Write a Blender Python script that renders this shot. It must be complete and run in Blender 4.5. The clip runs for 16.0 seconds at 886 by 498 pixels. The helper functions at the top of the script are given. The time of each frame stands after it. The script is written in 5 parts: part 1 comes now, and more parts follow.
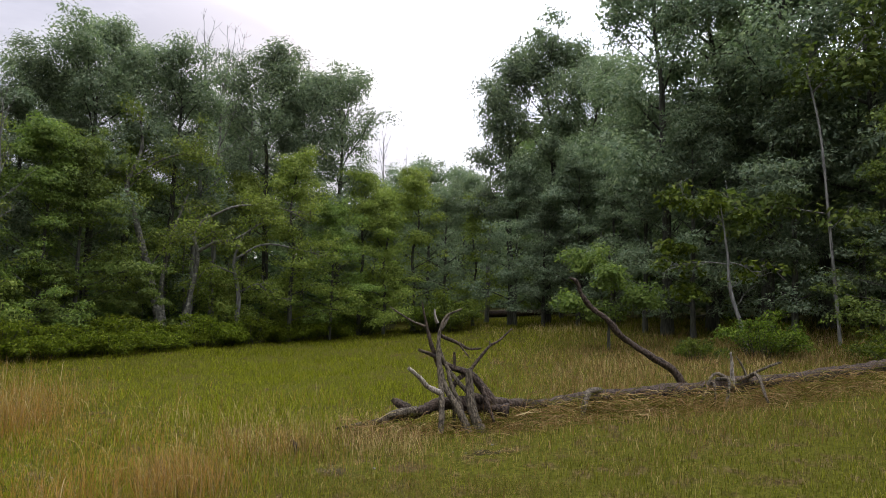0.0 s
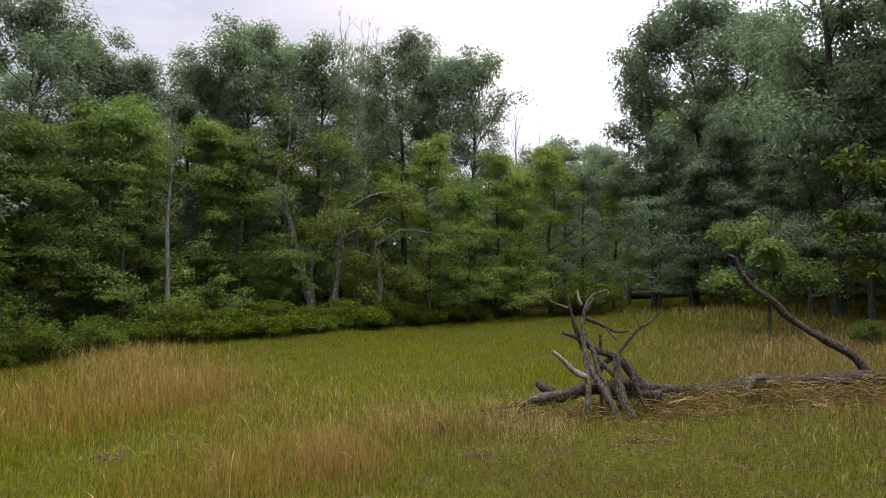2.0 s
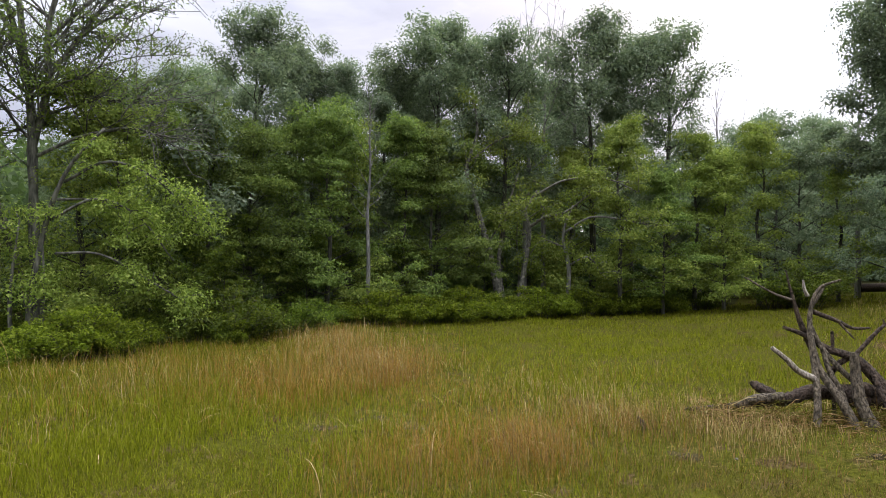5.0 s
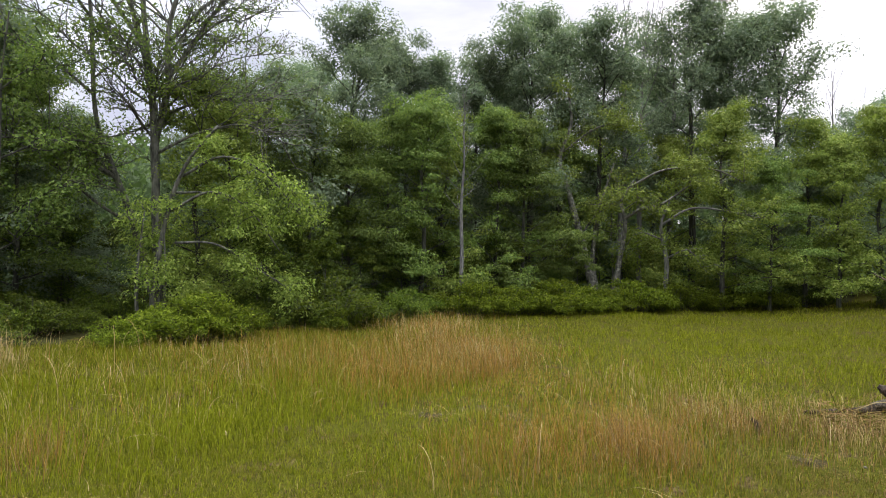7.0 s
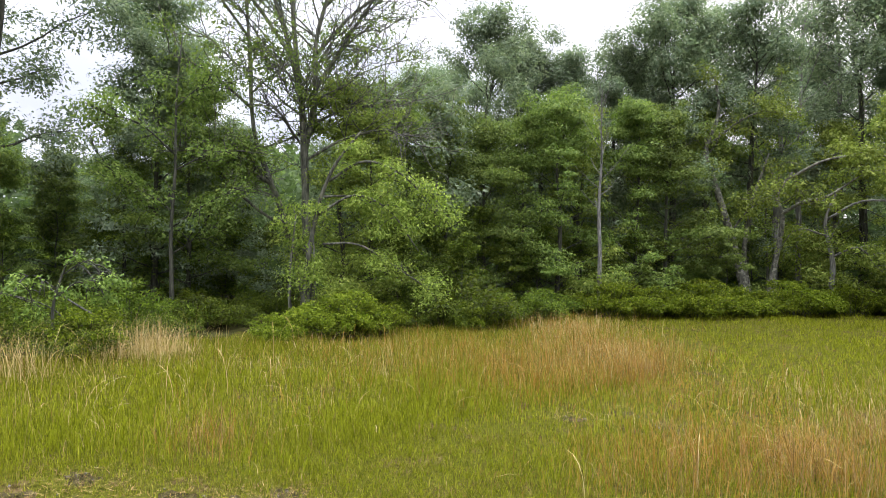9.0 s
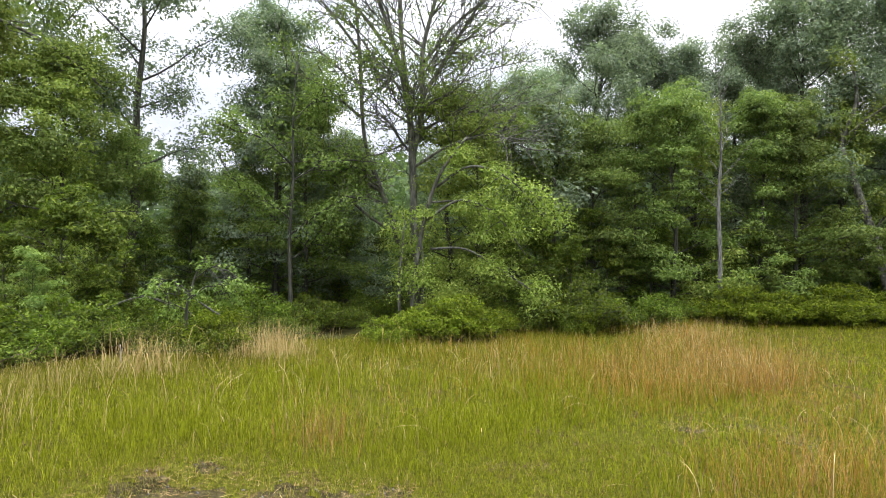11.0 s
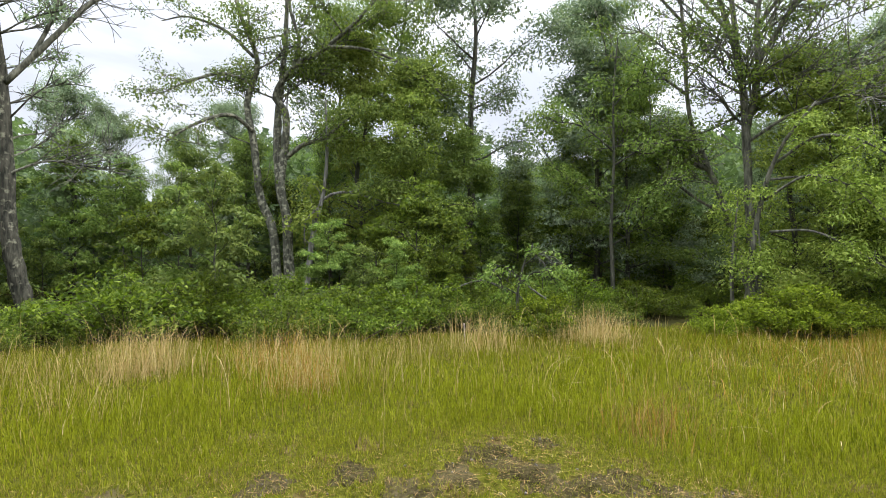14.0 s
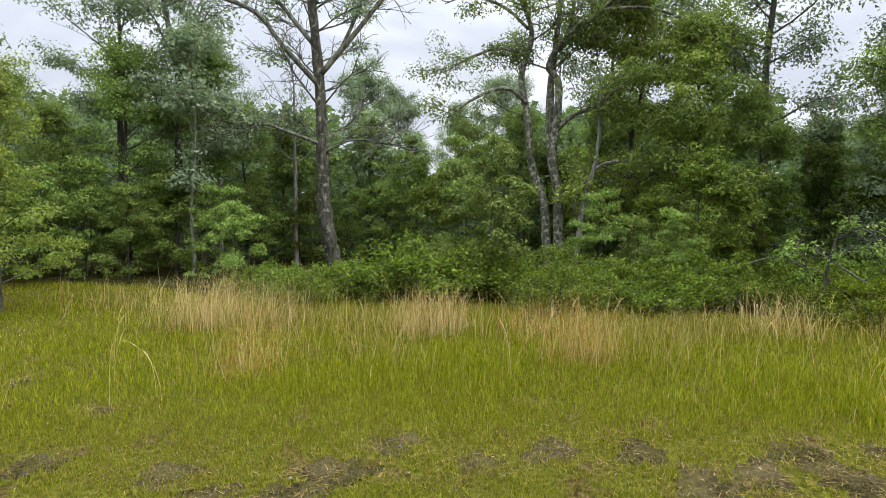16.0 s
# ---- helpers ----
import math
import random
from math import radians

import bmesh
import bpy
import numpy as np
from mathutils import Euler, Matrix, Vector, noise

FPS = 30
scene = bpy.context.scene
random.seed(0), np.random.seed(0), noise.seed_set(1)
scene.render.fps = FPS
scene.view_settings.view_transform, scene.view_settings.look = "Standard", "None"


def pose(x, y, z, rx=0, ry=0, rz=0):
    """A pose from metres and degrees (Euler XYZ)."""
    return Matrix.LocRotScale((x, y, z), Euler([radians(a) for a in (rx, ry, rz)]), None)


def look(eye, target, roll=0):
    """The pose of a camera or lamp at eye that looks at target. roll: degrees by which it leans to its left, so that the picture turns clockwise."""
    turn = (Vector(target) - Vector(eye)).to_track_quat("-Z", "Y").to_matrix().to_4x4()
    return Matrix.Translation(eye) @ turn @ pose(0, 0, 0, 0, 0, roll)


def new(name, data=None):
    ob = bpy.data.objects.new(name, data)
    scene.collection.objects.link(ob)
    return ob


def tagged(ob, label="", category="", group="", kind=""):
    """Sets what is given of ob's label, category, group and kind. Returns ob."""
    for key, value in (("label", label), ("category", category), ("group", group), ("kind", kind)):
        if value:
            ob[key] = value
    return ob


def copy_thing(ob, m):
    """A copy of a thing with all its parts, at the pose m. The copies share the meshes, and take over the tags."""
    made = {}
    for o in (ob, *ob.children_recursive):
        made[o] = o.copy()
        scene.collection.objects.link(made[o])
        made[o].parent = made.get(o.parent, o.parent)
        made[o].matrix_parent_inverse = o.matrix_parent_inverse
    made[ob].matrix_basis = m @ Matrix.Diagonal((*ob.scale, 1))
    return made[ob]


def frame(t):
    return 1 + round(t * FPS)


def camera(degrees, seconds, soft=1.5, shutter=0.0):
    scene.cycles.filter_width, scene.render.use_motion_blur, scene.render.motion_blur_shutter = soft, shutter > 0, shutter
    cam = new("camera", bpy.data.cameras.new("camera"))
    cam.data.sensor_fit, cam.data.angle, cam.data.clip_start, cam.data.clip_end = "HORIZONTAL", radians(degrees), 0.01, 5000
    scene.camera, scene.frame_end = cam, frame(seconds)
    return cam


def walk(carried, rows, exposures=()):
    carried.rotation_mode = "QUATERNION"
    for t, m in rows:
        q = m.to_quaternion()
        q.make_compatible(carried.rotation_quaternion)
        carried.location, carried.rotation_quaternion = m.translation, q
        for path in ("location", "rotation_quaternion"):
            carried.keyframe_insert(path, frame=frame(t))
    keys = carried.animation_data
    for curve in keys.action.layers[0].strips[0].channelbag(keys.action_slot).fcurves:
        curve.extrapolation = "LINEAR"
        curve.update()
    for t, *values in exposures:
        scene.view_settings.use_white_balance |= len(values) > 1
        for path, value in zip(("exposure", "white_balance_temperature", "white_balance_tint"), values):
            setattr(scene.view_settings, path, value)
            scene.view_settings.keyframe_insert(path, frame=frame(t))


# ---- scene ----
cam = camera(70.1, 16.0, soft=0.9)
# seconds, eye x y z, yaw, pitch, roll
ROWS = [
    (0.0, 0.076, 0.066, 1.576, -0.31, 4.54, -1.67),
    (0.5, 0.061, 0.142, 1.557, 4.43, 4.13, -1.16),
    (1.0, 0.037, 0.201, 1.555, 7.86, 3.74, -0.89),
    (1.5, 0.023, 0.200, 1.550, 10.36, 3.26, -0.92),
    (2.0, 0.001, 0.221, 1.556, 11.89, 2.77, -0.79),
    (2.5, -0.005, 0.246, 1.556, 13.36, 2.50, -0.71),
    (3.0, -0.020, 0.282, 1.554, 15.73, 2.35, -0.79),
    (3.5, -0.045, 0.303, 1.550, 19.18, 2.07, -0.84),
    (4.0, -0.074, 0.334, 1.536, 22.34, 2.06, -0.90),
    (4.5, -0.102, 0.337, 1.532, 25.70, 1.85, -1.01),
    (7.0, -0.244, 0.207, 1.537, 36.39, 0.47, -1.61),
    (7.5, -0.268, 0.172, 1.541, 38.77, 0.68, -2.02),
    (8.0, -0.303, 0.155, 1.549, 41.87, 0.60, -2.03),
    (8.5, -0.332, 0.165, 1.549, 44.91, 0.31, -1.45),
    (9.0, -0.343, 0.170, 1.545, 48.27, 0.09, -1.33),
    (11.5, -0.335, 0.233, 1.523, 61.17, -0.08, -0.49),
    (12.0, -0.339, 0.242, 1.538, 64.82, -0.74, -0.17),
    (12.5, -0.328, 0.231, 1.557, 68.73, -0.71, -0.26),
    (13.0, -0.294, 0.204, 1.577, 74.48, -0.91, 0.29),
    (13.5, -0.259, 0.158, 1.584, 79.96, -1.15, 0.98),
    (14.0, -0.264, 0.124, 1.580, 86.42, -1.31, 0.19),
    (14.5, -0.312, 0.068, 1.560, 92.52, -1.89, -0.19),
    (15.0, -0.344, 0.026, 1.549, 98.30, -2.50, -0.97),
    (15.5, -0.360, -0.028, 1.537, 103.82, -3.14, -0.67),
    (16.0, -0.386, -0.072, 1.524, 109.85, -3.71, -0.10),
]
EXPOSURES = [(0.0, -0.12, 6000, 20), (4.5, 0.11, 6000, 20), (7.5, 0.40, 6000, 19), (9.0, 0.76, 6050, 18), (12.5, 0.80, 6100, 15), (14.0, 0.66, 6150, 13), (16.0, 0.46, 6150, 12)]
walk(cam, [(t, pose(x, y, z, 90 + pitch, roll, yaw)) for t, x, y, z, yaw, pitch, roll in ROWS], EXPOSURES)

# ---- sky and light ----
SUN_AZ, SUN_EL = -14.0, 28.0      # degrees left of north, degrees up
world = bpy.data.worlds.new("sky")
scene.world = world
world.use_nodes = True
wn, wl = world.node_tree.nodes, world.node_tree.links
wn.clear()
w_out = wn.new("ShaderNodeOutputWorld")
w_bg = wn.new("ShaderNodeBackground")
w_sky = wn.new("ShaderNodeTexSky")
w_sky.sky_type, w_sky.sun_disc = "NISHITA", False
w_sky.sun_elevation, w_sky.sun_rotation = radians(SUN_EL), radians(SUN_AZ)
w_sky.air_density, w_sky.dust_density, w_sky.ozone_density = 1.0, 2.0, 1.0
w_co = wn.new("ShaderNodeTexCoord")
w_map = wn.new("ShaderNodeMapping")
w_map.inputs["Scale"].default_value = (1.0, 1.0, 2.6)
w_noise = wn.new("ShaderNodeTexNoise")
w_noise.inputs["Scale"].default_value = 3.2
w_noise.inputs["Detail"].default_value = 6
w_noise.inputs["Distortion"].default_value = 0.4
w_ramp = wn.new("ShaderNodeValToRGB")
w_ramp.color_ramp.elements[0].position, w_ramp.color_ramp.elements[0].color = 0.40, (8.7, 9.0, 9.6, 1)
w_ramp.color_ramp.elements[1].position, w_ramp.color_ramp.elements[1].color = 0.60, (13.0, 13.1, 13.3, 1)
w_mix = wn.new("ShaderNodeMix")
w_mix.data_type = "RGBA"
w_mix.inputs["Factor"].default_value = 0.85
wl.new(w_co.outputs["Generated"], w_map.inputs["Vector"])
wl.new(w_map.outputs["Vector"], w_noise.inputs["Vector"])
wl.new(w_noise.outputs["Fac"], w_ramp.inputs["Fac"])
wl.new(w_sky.outputs["Color"], w_mix.inputs["A"])
wl.new(w_ramp.outputs["Color"], w_mix.inputs["B"])
w_sep = wn.new("ShaderNodeSeparateXYZ")
w_grad = wn.new("ShaderNodeMapRange")          # an overcast sky is brightest overhead
w_grad.inputs["From Min"].default_value, w_grad.inputs["From Max"].default_value = 0.0, 1.0
w_grad.inputs["To Min"].default_value, w_grad.inputs["To Max"].default_value = 0.061, 0.84
w_pow = wn.new("ShaderNodeMath")
w_pow.operation, w_pow.use_clamp = "POWER", True
w_pow.inputs[1].default_value = 3.2
wl.new(w_co.outputs["Generated"], w_sep.inputs["Vector"])
wl.new(w_sep.outputs["Z"], w_pow.inputs[0])
wl.new(w_pow.outputs[0], w_grad.inputs["Value"])
w_dot = wn.new("ShaderNodeVectorMath")           # thin cloud is brighter round the hidden sun
w_dot.operation = "DOT_PRODUCT"
w_dot.inputs[1].default_value = (-math.sin(radians(SUN_AZ)) * math.cos(radians(SUN_EL)), math.cos(radians(SUN_AZ)) * math.cos(radians(SUN_EL)), math.sin(radians(SUN_EL)))
wl.new(w_co.outputs["Generated"], w_dot.inputs[0])
w_glow = wn.new("ShaderNodeMapRange")
w_glow.interpolation_type = "SMOOTHSTEP"
w_glow.inputs["From Min"].default_value, w_glow.inputs["From Max"].default_value = 0.885, 1.0
w_glow.inputs["To Min"].default_value, w_glow.inputs["To Max"].default_value = 1.08, 2.4
wl.new(w_dot.outputs["Value"], w_glow.inputs["Value"])
w_mul = wn.new("ShaderNodeMath")
w_mul.operation = "MULTIPLY"
wl.new(w_grad.outputs["Result"], w_mul.inputs[0])
wl.new(w_glow.outputs["Result"], w_mul.inputs[1])
w_bank = wn.new("ShaderNodeVectorMath")          # a greyer bank of cloud over the far trees
w_bank.operation = "DOT_PRODUCT"
w_bank.inputs[1].default_value = (-math.sin(radians(30)) * math.cos(radians(20)), math.cos(radians(30)) * math.cos(radians(20)), math.sin(radians(20)))
wl.new(w_co.outputs["Generated"], w_bank.inputs[0])
w_grey = wn.new("ShaderNodeMapRange")
w_grey.interpolation_type = "SMOOTHSTEP"
w_grey.inputs["From Min"].default_value, w_grey.inputs["From Max"].default_value = 0.84, 0.99
w_grey.inputs["To Min"].default_value, w_grey.inputs["To Max"].default_value = 1.0, 0.76
wl.new(w_bank.outputs["Value"], w_grey.inputs["Value"])
w_mul2 = wn.new("ShaderNodeMath")
w_mul2.operation = "MULTIPLY"
wl.new(w_mul.outputs[0], w_mul2.inputs[0])
wl.new(w_grey.outputs["Result"], w_mul2.inputs[1])
wl.new(w_mul2.outputs[0], w_bg.inputs["Strength"])
wl.new(w_mix.outputs["Result"], w_bg.inputs["Color"])
wl.new(w_bg.outputs["Background"], w_out.inputs["Surface"])

sun = new("sun", bpy.data.lights.new("sun", "SUN"))
sun.data.energy, sun.data.angle, sun.data.color = 1.5, radians(16), (1.0, 0.95, 0.85)
_sa, _se = radians(SUN_AZ), radians(SUN_EL)
sun.matrix_world = look((-60 * math.sin(_sa) * math.cos(_se), 60 * math.cos(_sa) * math.cos(_se), 60 * math.sin(_se)), (0, 0, 0))


# ---- materials ----
def base_material(name):
    m = bpy.data.materials.new(name)
    m.use_nodes = True
    n, l = m.node_tree.nodes, m.node_tree.links
    n.clear()
    out = n.new("ShaderNodeOutputMaterial")
    return m, n, l, out


def ramp(n, stops):
    r = n.new("ShaderNodeValToRGB")
    e = r.color_ramp.elements
    while len(e) < len(stops):
        e.new(0.5)
    for k, (p, c) in enumerate(stops):
        e[k].position, e[k].color = p, (*c, 1)
    return r


def leaf_material(name, stops, rough=0.5, trans=0.48, tree_var=0.25, gloss=0.08):
    """Thin leaves: colour by leaf, a drift by plant, light through the blade."""
    m, n, l, out = base_material(name)
    geo, info = n.new("ShaderNodeNewGeometry"), n.new("ShaderNodeObjectInfo")
    col = ramp(n, stops)
    l.new(geo.outputs["Random Per Island"], col.inputs["Fac"])
    hsv = n.new("ShaderNodeHueSaturation")
    hue = n.new("ShaderNodeMapRange")
    hue.inputs["To Min"].default_value, hue.inputs["To Max"].default_value = 0.5 - 0.02 * tree_var, 0.5 + 0.05 * tree_var
    val = n.new("ShaderNodeMapRange")
    val.inputs["To Min"].default_value, val.inputs["To Max"].default_value = 1 - tree_var, 1 + tree_var
    l.new(info.outputs["Random"], hue.inputs["Value"])
    l.new(info.outputs["Random"], val.inputs["Value"])
    l.new(hue.outputs["Result"], hsv.inputs["Hue"])
    l.new(val.outputs["Result"], hsv.inputs["Value"])
    l.new(col.outputs["Color"], hsv.inputs["Color"])
    p = n.new("ShaderNodeBsdfPrincipled")
    p.inputs["Roughness"].default_value = rough
    p.inputs["Specular IOR Level"].default_value = gloss
    l.new(hsv.outputs["Color"], p.inputs["Base Color"])
    t = n.new("ShaderNodeBsdfTranslucent")
    warm = n.new("ShaderNodeMix")
    warm.data_type, warm.blend_type = "RGBA", "MULTIPLY"
    warm.inputs["Factor"].default_value = 1.0
    warm.inputs["B"].default_value = (1.1, 1.18, 0.75, 1)
    l.new(hsv.outputs["Color"], warm.inputs["A"])
    l.new(warm.outputs["Result"], t.inputs["Color"])
    mix = n.new("ShaderNodeMixShader")
    mix.inputs["Fac"].default_value = trans
    l.new(p.outputs["BSDF"], mix.inputs[1])
    l.new(t.outputs["BSDF"], mix.inputs[2])
    l.new(mix.outputs["Shader"], out.inputs["Surface"])
    return m


def bark_material(name, dark, light, lichen=None, scale=9.0, stretch=0.16, bump=0.9, spots=0.62):
    m, n, l, out = base_material(name)
    co, mp = n.new("ShaderNodeTexCoord"), n.new("ShaderNodeMapping")
    mp.inputs["Scale"].default_value = (1, 1, stretch)
    l.new(co.outputs["Object"], mp.inputs["Vector"])
    a = n.new("ShaderNodeTexNoise")
    a.inputs["Scale"].default_value, a.inputs["Detail"].default_value = scale * 3, 6
    l.new(mp.outputs["Vector"], a.inputs["Vector"])
    b = n.new("ShaderNodeTexNoise")
    b.inputs["Scale"].default_value, b.inputs["Detail"].default_value = scale * 1.9, 9
    l.new(co.outputs["Object"], b.inputs["Vector"])
    c = ramp(n, [(0.35, dark), (0.65, light)])
    l.new(a.outputs["Fac"], c.inputs["Fac"])
    last = c.outputs["Color"]
    if lichen:
        sp = ramp(n, [(spots - 0.04, (0, 0, 0)), (spots + 0.10, (0.8, 0.8, 0.8))])
        l.new(b.outputs["Fac"], sp.inputs["Fac"])
        mx = n.new("ShaderNodeMix")
        mx.data_type = "RGBA"
        mx.inputs["B"].default_value = (*lichen, 1)
        l.new(sp.outputs["Color"], mx.inputs["Factor"])
        l.new(last, mx.inputs["A"])
        last = mx.outputs["Result"]
    p = n.new("ShaderNodeBsdfPrincipled")
    p.inputs["Roughness"].default_value = 0.9
    p.inputs["Specular IOR Level"].default_value = 0.2
    l.new(last, p.inputs["Base Color"])
    bp = n.new("ShaderNodeBump")
    bp.inputs["Strength"].default_value, bp.inputs["Distance"].default_value = bump, 0.05
    l.new(a.outputs["Fac"], bp.inputs["Height"])
    l.new(bp.outputs["Normal"], p.inputs["Normal"])
    l.new(p.outputs["BSDF"], out.inputs["Surface"])
    return m


# oak green lifted paler and bluer, so haze over the crowns is in the colour
HAZED_OAK_LEAF = leaf_material("hazed_oak_leaf", [(0, (0.080, 0.114, 0.066)), (0.6, (0.146, 0.184, 0.108)), (1, (0.222, 0.258, 0.155))], tree_var=0.18)
MAPLE_LEAF = leaf_material("maple_leaf", [(0, (0.062, 0.095, 0.018)), (0.6, (0.110, 0.150, 0.029)), (1, (0.186, 0.228, 0.050))])
LIGHT_LEAF = leaf_material("hickory_leaf", [(0, (0.104, 0.140, 0.022)), (0.6, (0.166, 0.208, 0.032)), (1, (0.262, 0.302, 0.062))])
# darker than the other leaves: the shade inside the wood is in this colour
SHADED_FAR_LEAF = leaf_material("shaded_far_leaf", [(0, (0.040, 0.062, 0.024)), (0.6, (0.066, 0.096, 0.036)), (1, (0.105, 0.140, 0.060))], tree_var=0, gloss=0.04)
SHRUB_LEAF = leaf_material("shrub_leaf", [(0, (0.030, 0.045, 0.004)), (0.6, (0.062, 0.086, 0.007)), (1, (0.145, 0.172, 0.020))], tree_var=0.3, gloss=0.08)
YELLOW_LEAF = leaf_material("bright_shrub_leaf", [(0, (0.040, 0.058, 0.004)), (0.6, (0.092, 0.120, 0.008)), (1, (0.175, 0.205, 0.020))], tree_var=0.12, gloss=0.03)
BARK = bark_material("grey_bark", (0.020, 0.020, 0.013), (0.070, 0.069, 0.048))
GREY_BARK = bark_material("smooth_grey_bark", (0.036, 0.036, 0.026), (0.135, 0.133, 0.098), scale=6, stretch=0.25)
SPOTTED_BARK = bark_material("spotted_bark", (0.012, 0.012, 0.008), (0.060, 0.057, 0.040), (0.20, 0.195, 0.135), scale=5, stretch=0.3, spots=0.60)
LICHEN_BARK = bark_material("lichen_bark", (0.026, 0.026, 0.018), (0.090, 0.090, 0.062), (0.23, 0.225, 0.16), scale=6, stretch=0.3, spots=0.55)
CROOKED_BARK = bark_material("mottled_bark", (0.038, 0.037, 0.027), (0.112, 0.109, 0.080), (0.22, 0.212, 0.158), scale=6, stretch=0.3, spots=0.55)
PALE_BARK = bark_material("pale_bark", (0.07, 0.068, 0.056), (0.19, 0.184, 0.155))
DEAD_WOOD = bark_material("weathered_wood", (0.020, 0.016, 0.009), (0.124, 0.100, 0.064), scale=16, stretch=0.35)
PALE_WOOD = bark_material("bleached_wood", (0.11, 0.092, 0.068), (0.33, 0.285, 0.22), scale=16, stretch=0.35)
DARK_WOOD = bark_material("rotting_wood", (0.012, 0.008, 0.005), (0.068, 0.048, 0.031), (0.115, 0.082, 0.052), scale=12, spots=0.64, stretch=0.6)

GRASS_GREEN = leaf_material("green_grass", [(0, (0.046, 0.052, 0.002)), (0.5, (0.106, 0.113, 0.005)), (0.85, (0.160, 0.161, 0.011)), (1, (0.235, 0.208, 0.040))], trans=0.4, tree_var=0, gloss=0.05, rough=0.6)
GRASS_LUSH = leaf_material("lush_grass", [(0, (0.062, 0.073, 0.002)), (0.6, (0.140, 0.154, 0.004)), (1, (0.222, 0.226, 0.014))], trans=0.4, tree_var=0, gloss=0.05, rough=0.6)
GRASS_OLIVE = leaf_material("olive_grass", [(0, (0.034, 0.035, 0.003)), (0.45, (0.082, 0.078, 0.008)), (0.75, (0.122, 0.105, 0.018)), (1, (0.215, 0.172, 0.058))], trans=0.3, tree_var=0, gloss=0.05, rough=0.6)
GRASS_TAN = leaf_material("straw_grass", [(0, (0.204, 0.138, 0.045)), (0.5, (0.290, 0.210, 0.083)), (1, (0.395, 0.310, 0.150))], trans=0.3, tree_var=0, gloss=0.05, rough=0.6)
GRASS_ORANGE = leaf_material("orange_grass", [(0, (0.150, 0.084, 0.011)), (0.5, (0.222, 0.120, 0.022)), (1, (0.300, 0.185, 0.048))], trans=0.3, tree_var=0, gloss=0.05, rough=0.6)
GRASS_RED = leaf_material("russet_grass", [(0, (0.101, 0.059, 0.020)), (0.5, (0.168, 0.101, 0.038)), (1, (0.260, 0.168, 0.076))], trans=0.25, tree_var=0, gloss=0.05, rough=0.6)


def ground_material():
    m, n, l, out = base_material("meadow_soil")
    co = n.new("ShaderNodeTexCoord")
    fine, mid, big = (n.new("ShaderNodeTexNoise") for _ in range(3))
    for t, s, d in ((fine, 24.0, 8), (mid, 3.2, 5), (big, 0.22, 3)):
        t.inputs["Scale"].default_value, t.inputs["Detail"].default_value = s, d
        l.new(co.outputs["Object"], t.inputs["Vector"])
    c1 = ramp(n, [(0.36, (0.018, 0.012, 0.005)), (0.50, (0.042, 0.029, 0.011)), (0.70, (0.092, 0.067, 0.030))])
    c2 = ramp(n, [(0.35, (0.022, 0.023, 0.003)), (0.65, (0.058, 0.057, 0.008))])
    l.new(fine.outputs["Fac"], c1.inputs["Fac"])
    l.new(fine.outputs["Fac"], c2.inputs["Fac"])
    k = ramp(n, [(0.34, (0, 0, 0)), (0.48, (1, 1, 1))])
    l.new(mid.outputs["Fac"], k.inputs["Fac"])
    mx = n.new("ShaderNodeMix")
    mx.data_type = "RGBA"
    l.new(k.outputs["Color"], mx.inputs["Factor"])
    l.new(c1.outputs["Color"], mx.inputs["A"])
    l.new(c2.outputs["Color"], mx.inputs["B"])
    p = n.new("ShaderNodeBsdfPrincipled")
    p.inputs["Roughness"].default_value = 1.0
    p.inputs["Specular IOR Level"].default_value = 0.0
    l.new(mx.outputs["Result"], p.inputs["Base Color"])
    bp = n.new("ShaderNodeBump")
    bp.inputs["Strength"].default_value, bp.inputs["Distance"].default_value = 0.8, 0.03
    l.new(fine.outputs["Fac"], bp.inputs["Height"])
    l.new(bp.outputs["Normal"], p.inputs["Normal"])
    l.new(p.outputs["BSDF"], out.inputs["Surface"])
    return m


def soil_material(name, dark, light, scale=30.0):
    m, n, l, out = base_material(name)
    co, t, t2 = n.new("ShaderNodeTexCoord"), n.new("ShaderNodeTexNoise"), n.new("ShaderNodeTexNoise")
    t.inputs["Scale"].default_value, t.inputs["Detail"].default_value = scale, 8
    t2.inputs["Scale"].default_value, t2.inputs["Detail"].default_value = scale * 0.1, 3
    l.new(co.outputs["Object"], t.inputs["Vector"])
    l.new(co.outputs["Object"], t2.inputs["Vector"])
    ad = n.new("ShaderNodeMath")
    ad.operation = "MULTIPLY_ADD"
    ad.inputs[1].default_value, ad.inputs[2].default_value = 0.5, 0.0
    l.new(t2.outputs["Fac"], ad.inputs[0])
    ad2 = n.new("ShaderNodeMath")
    ad2.operation = "MULTIPLY_ADD"
    ad2.inputs[1].default_value = 0.5
    l.new(t.outputs["Fac"], ad2.inputs[0])
    l.new(ad.outputs[0], ad2.inputs[2])
    c = ramp(n, [(0.38, dark), (0.62, light)])
    l.new(ad2.outputs[0], c.inputs["Fac"])
    p = n.new("ShaderNodeBsdfPrincipled")
    p.inputs["Roughness"].default_value = 1.0
    p.inputs["Specular IOR Level"].default_value = 0.0
    l.new(c.outputs["Color"], p.inputs["Base Color"])
    bp = n.new("ShaderNodeBump")
    bp.inputs["Strength"].default_value, bp.inputs["Distance"].default_value = 1.0, 0.02
    l.new(t.outputs["Fac"], bp.inputs["Height"])
    l.new(bp.outputs["Normal"], p.inputs["Normal"])
    l.new(p.outputs["BSDF"], out.inputs["Surface"])
    return m


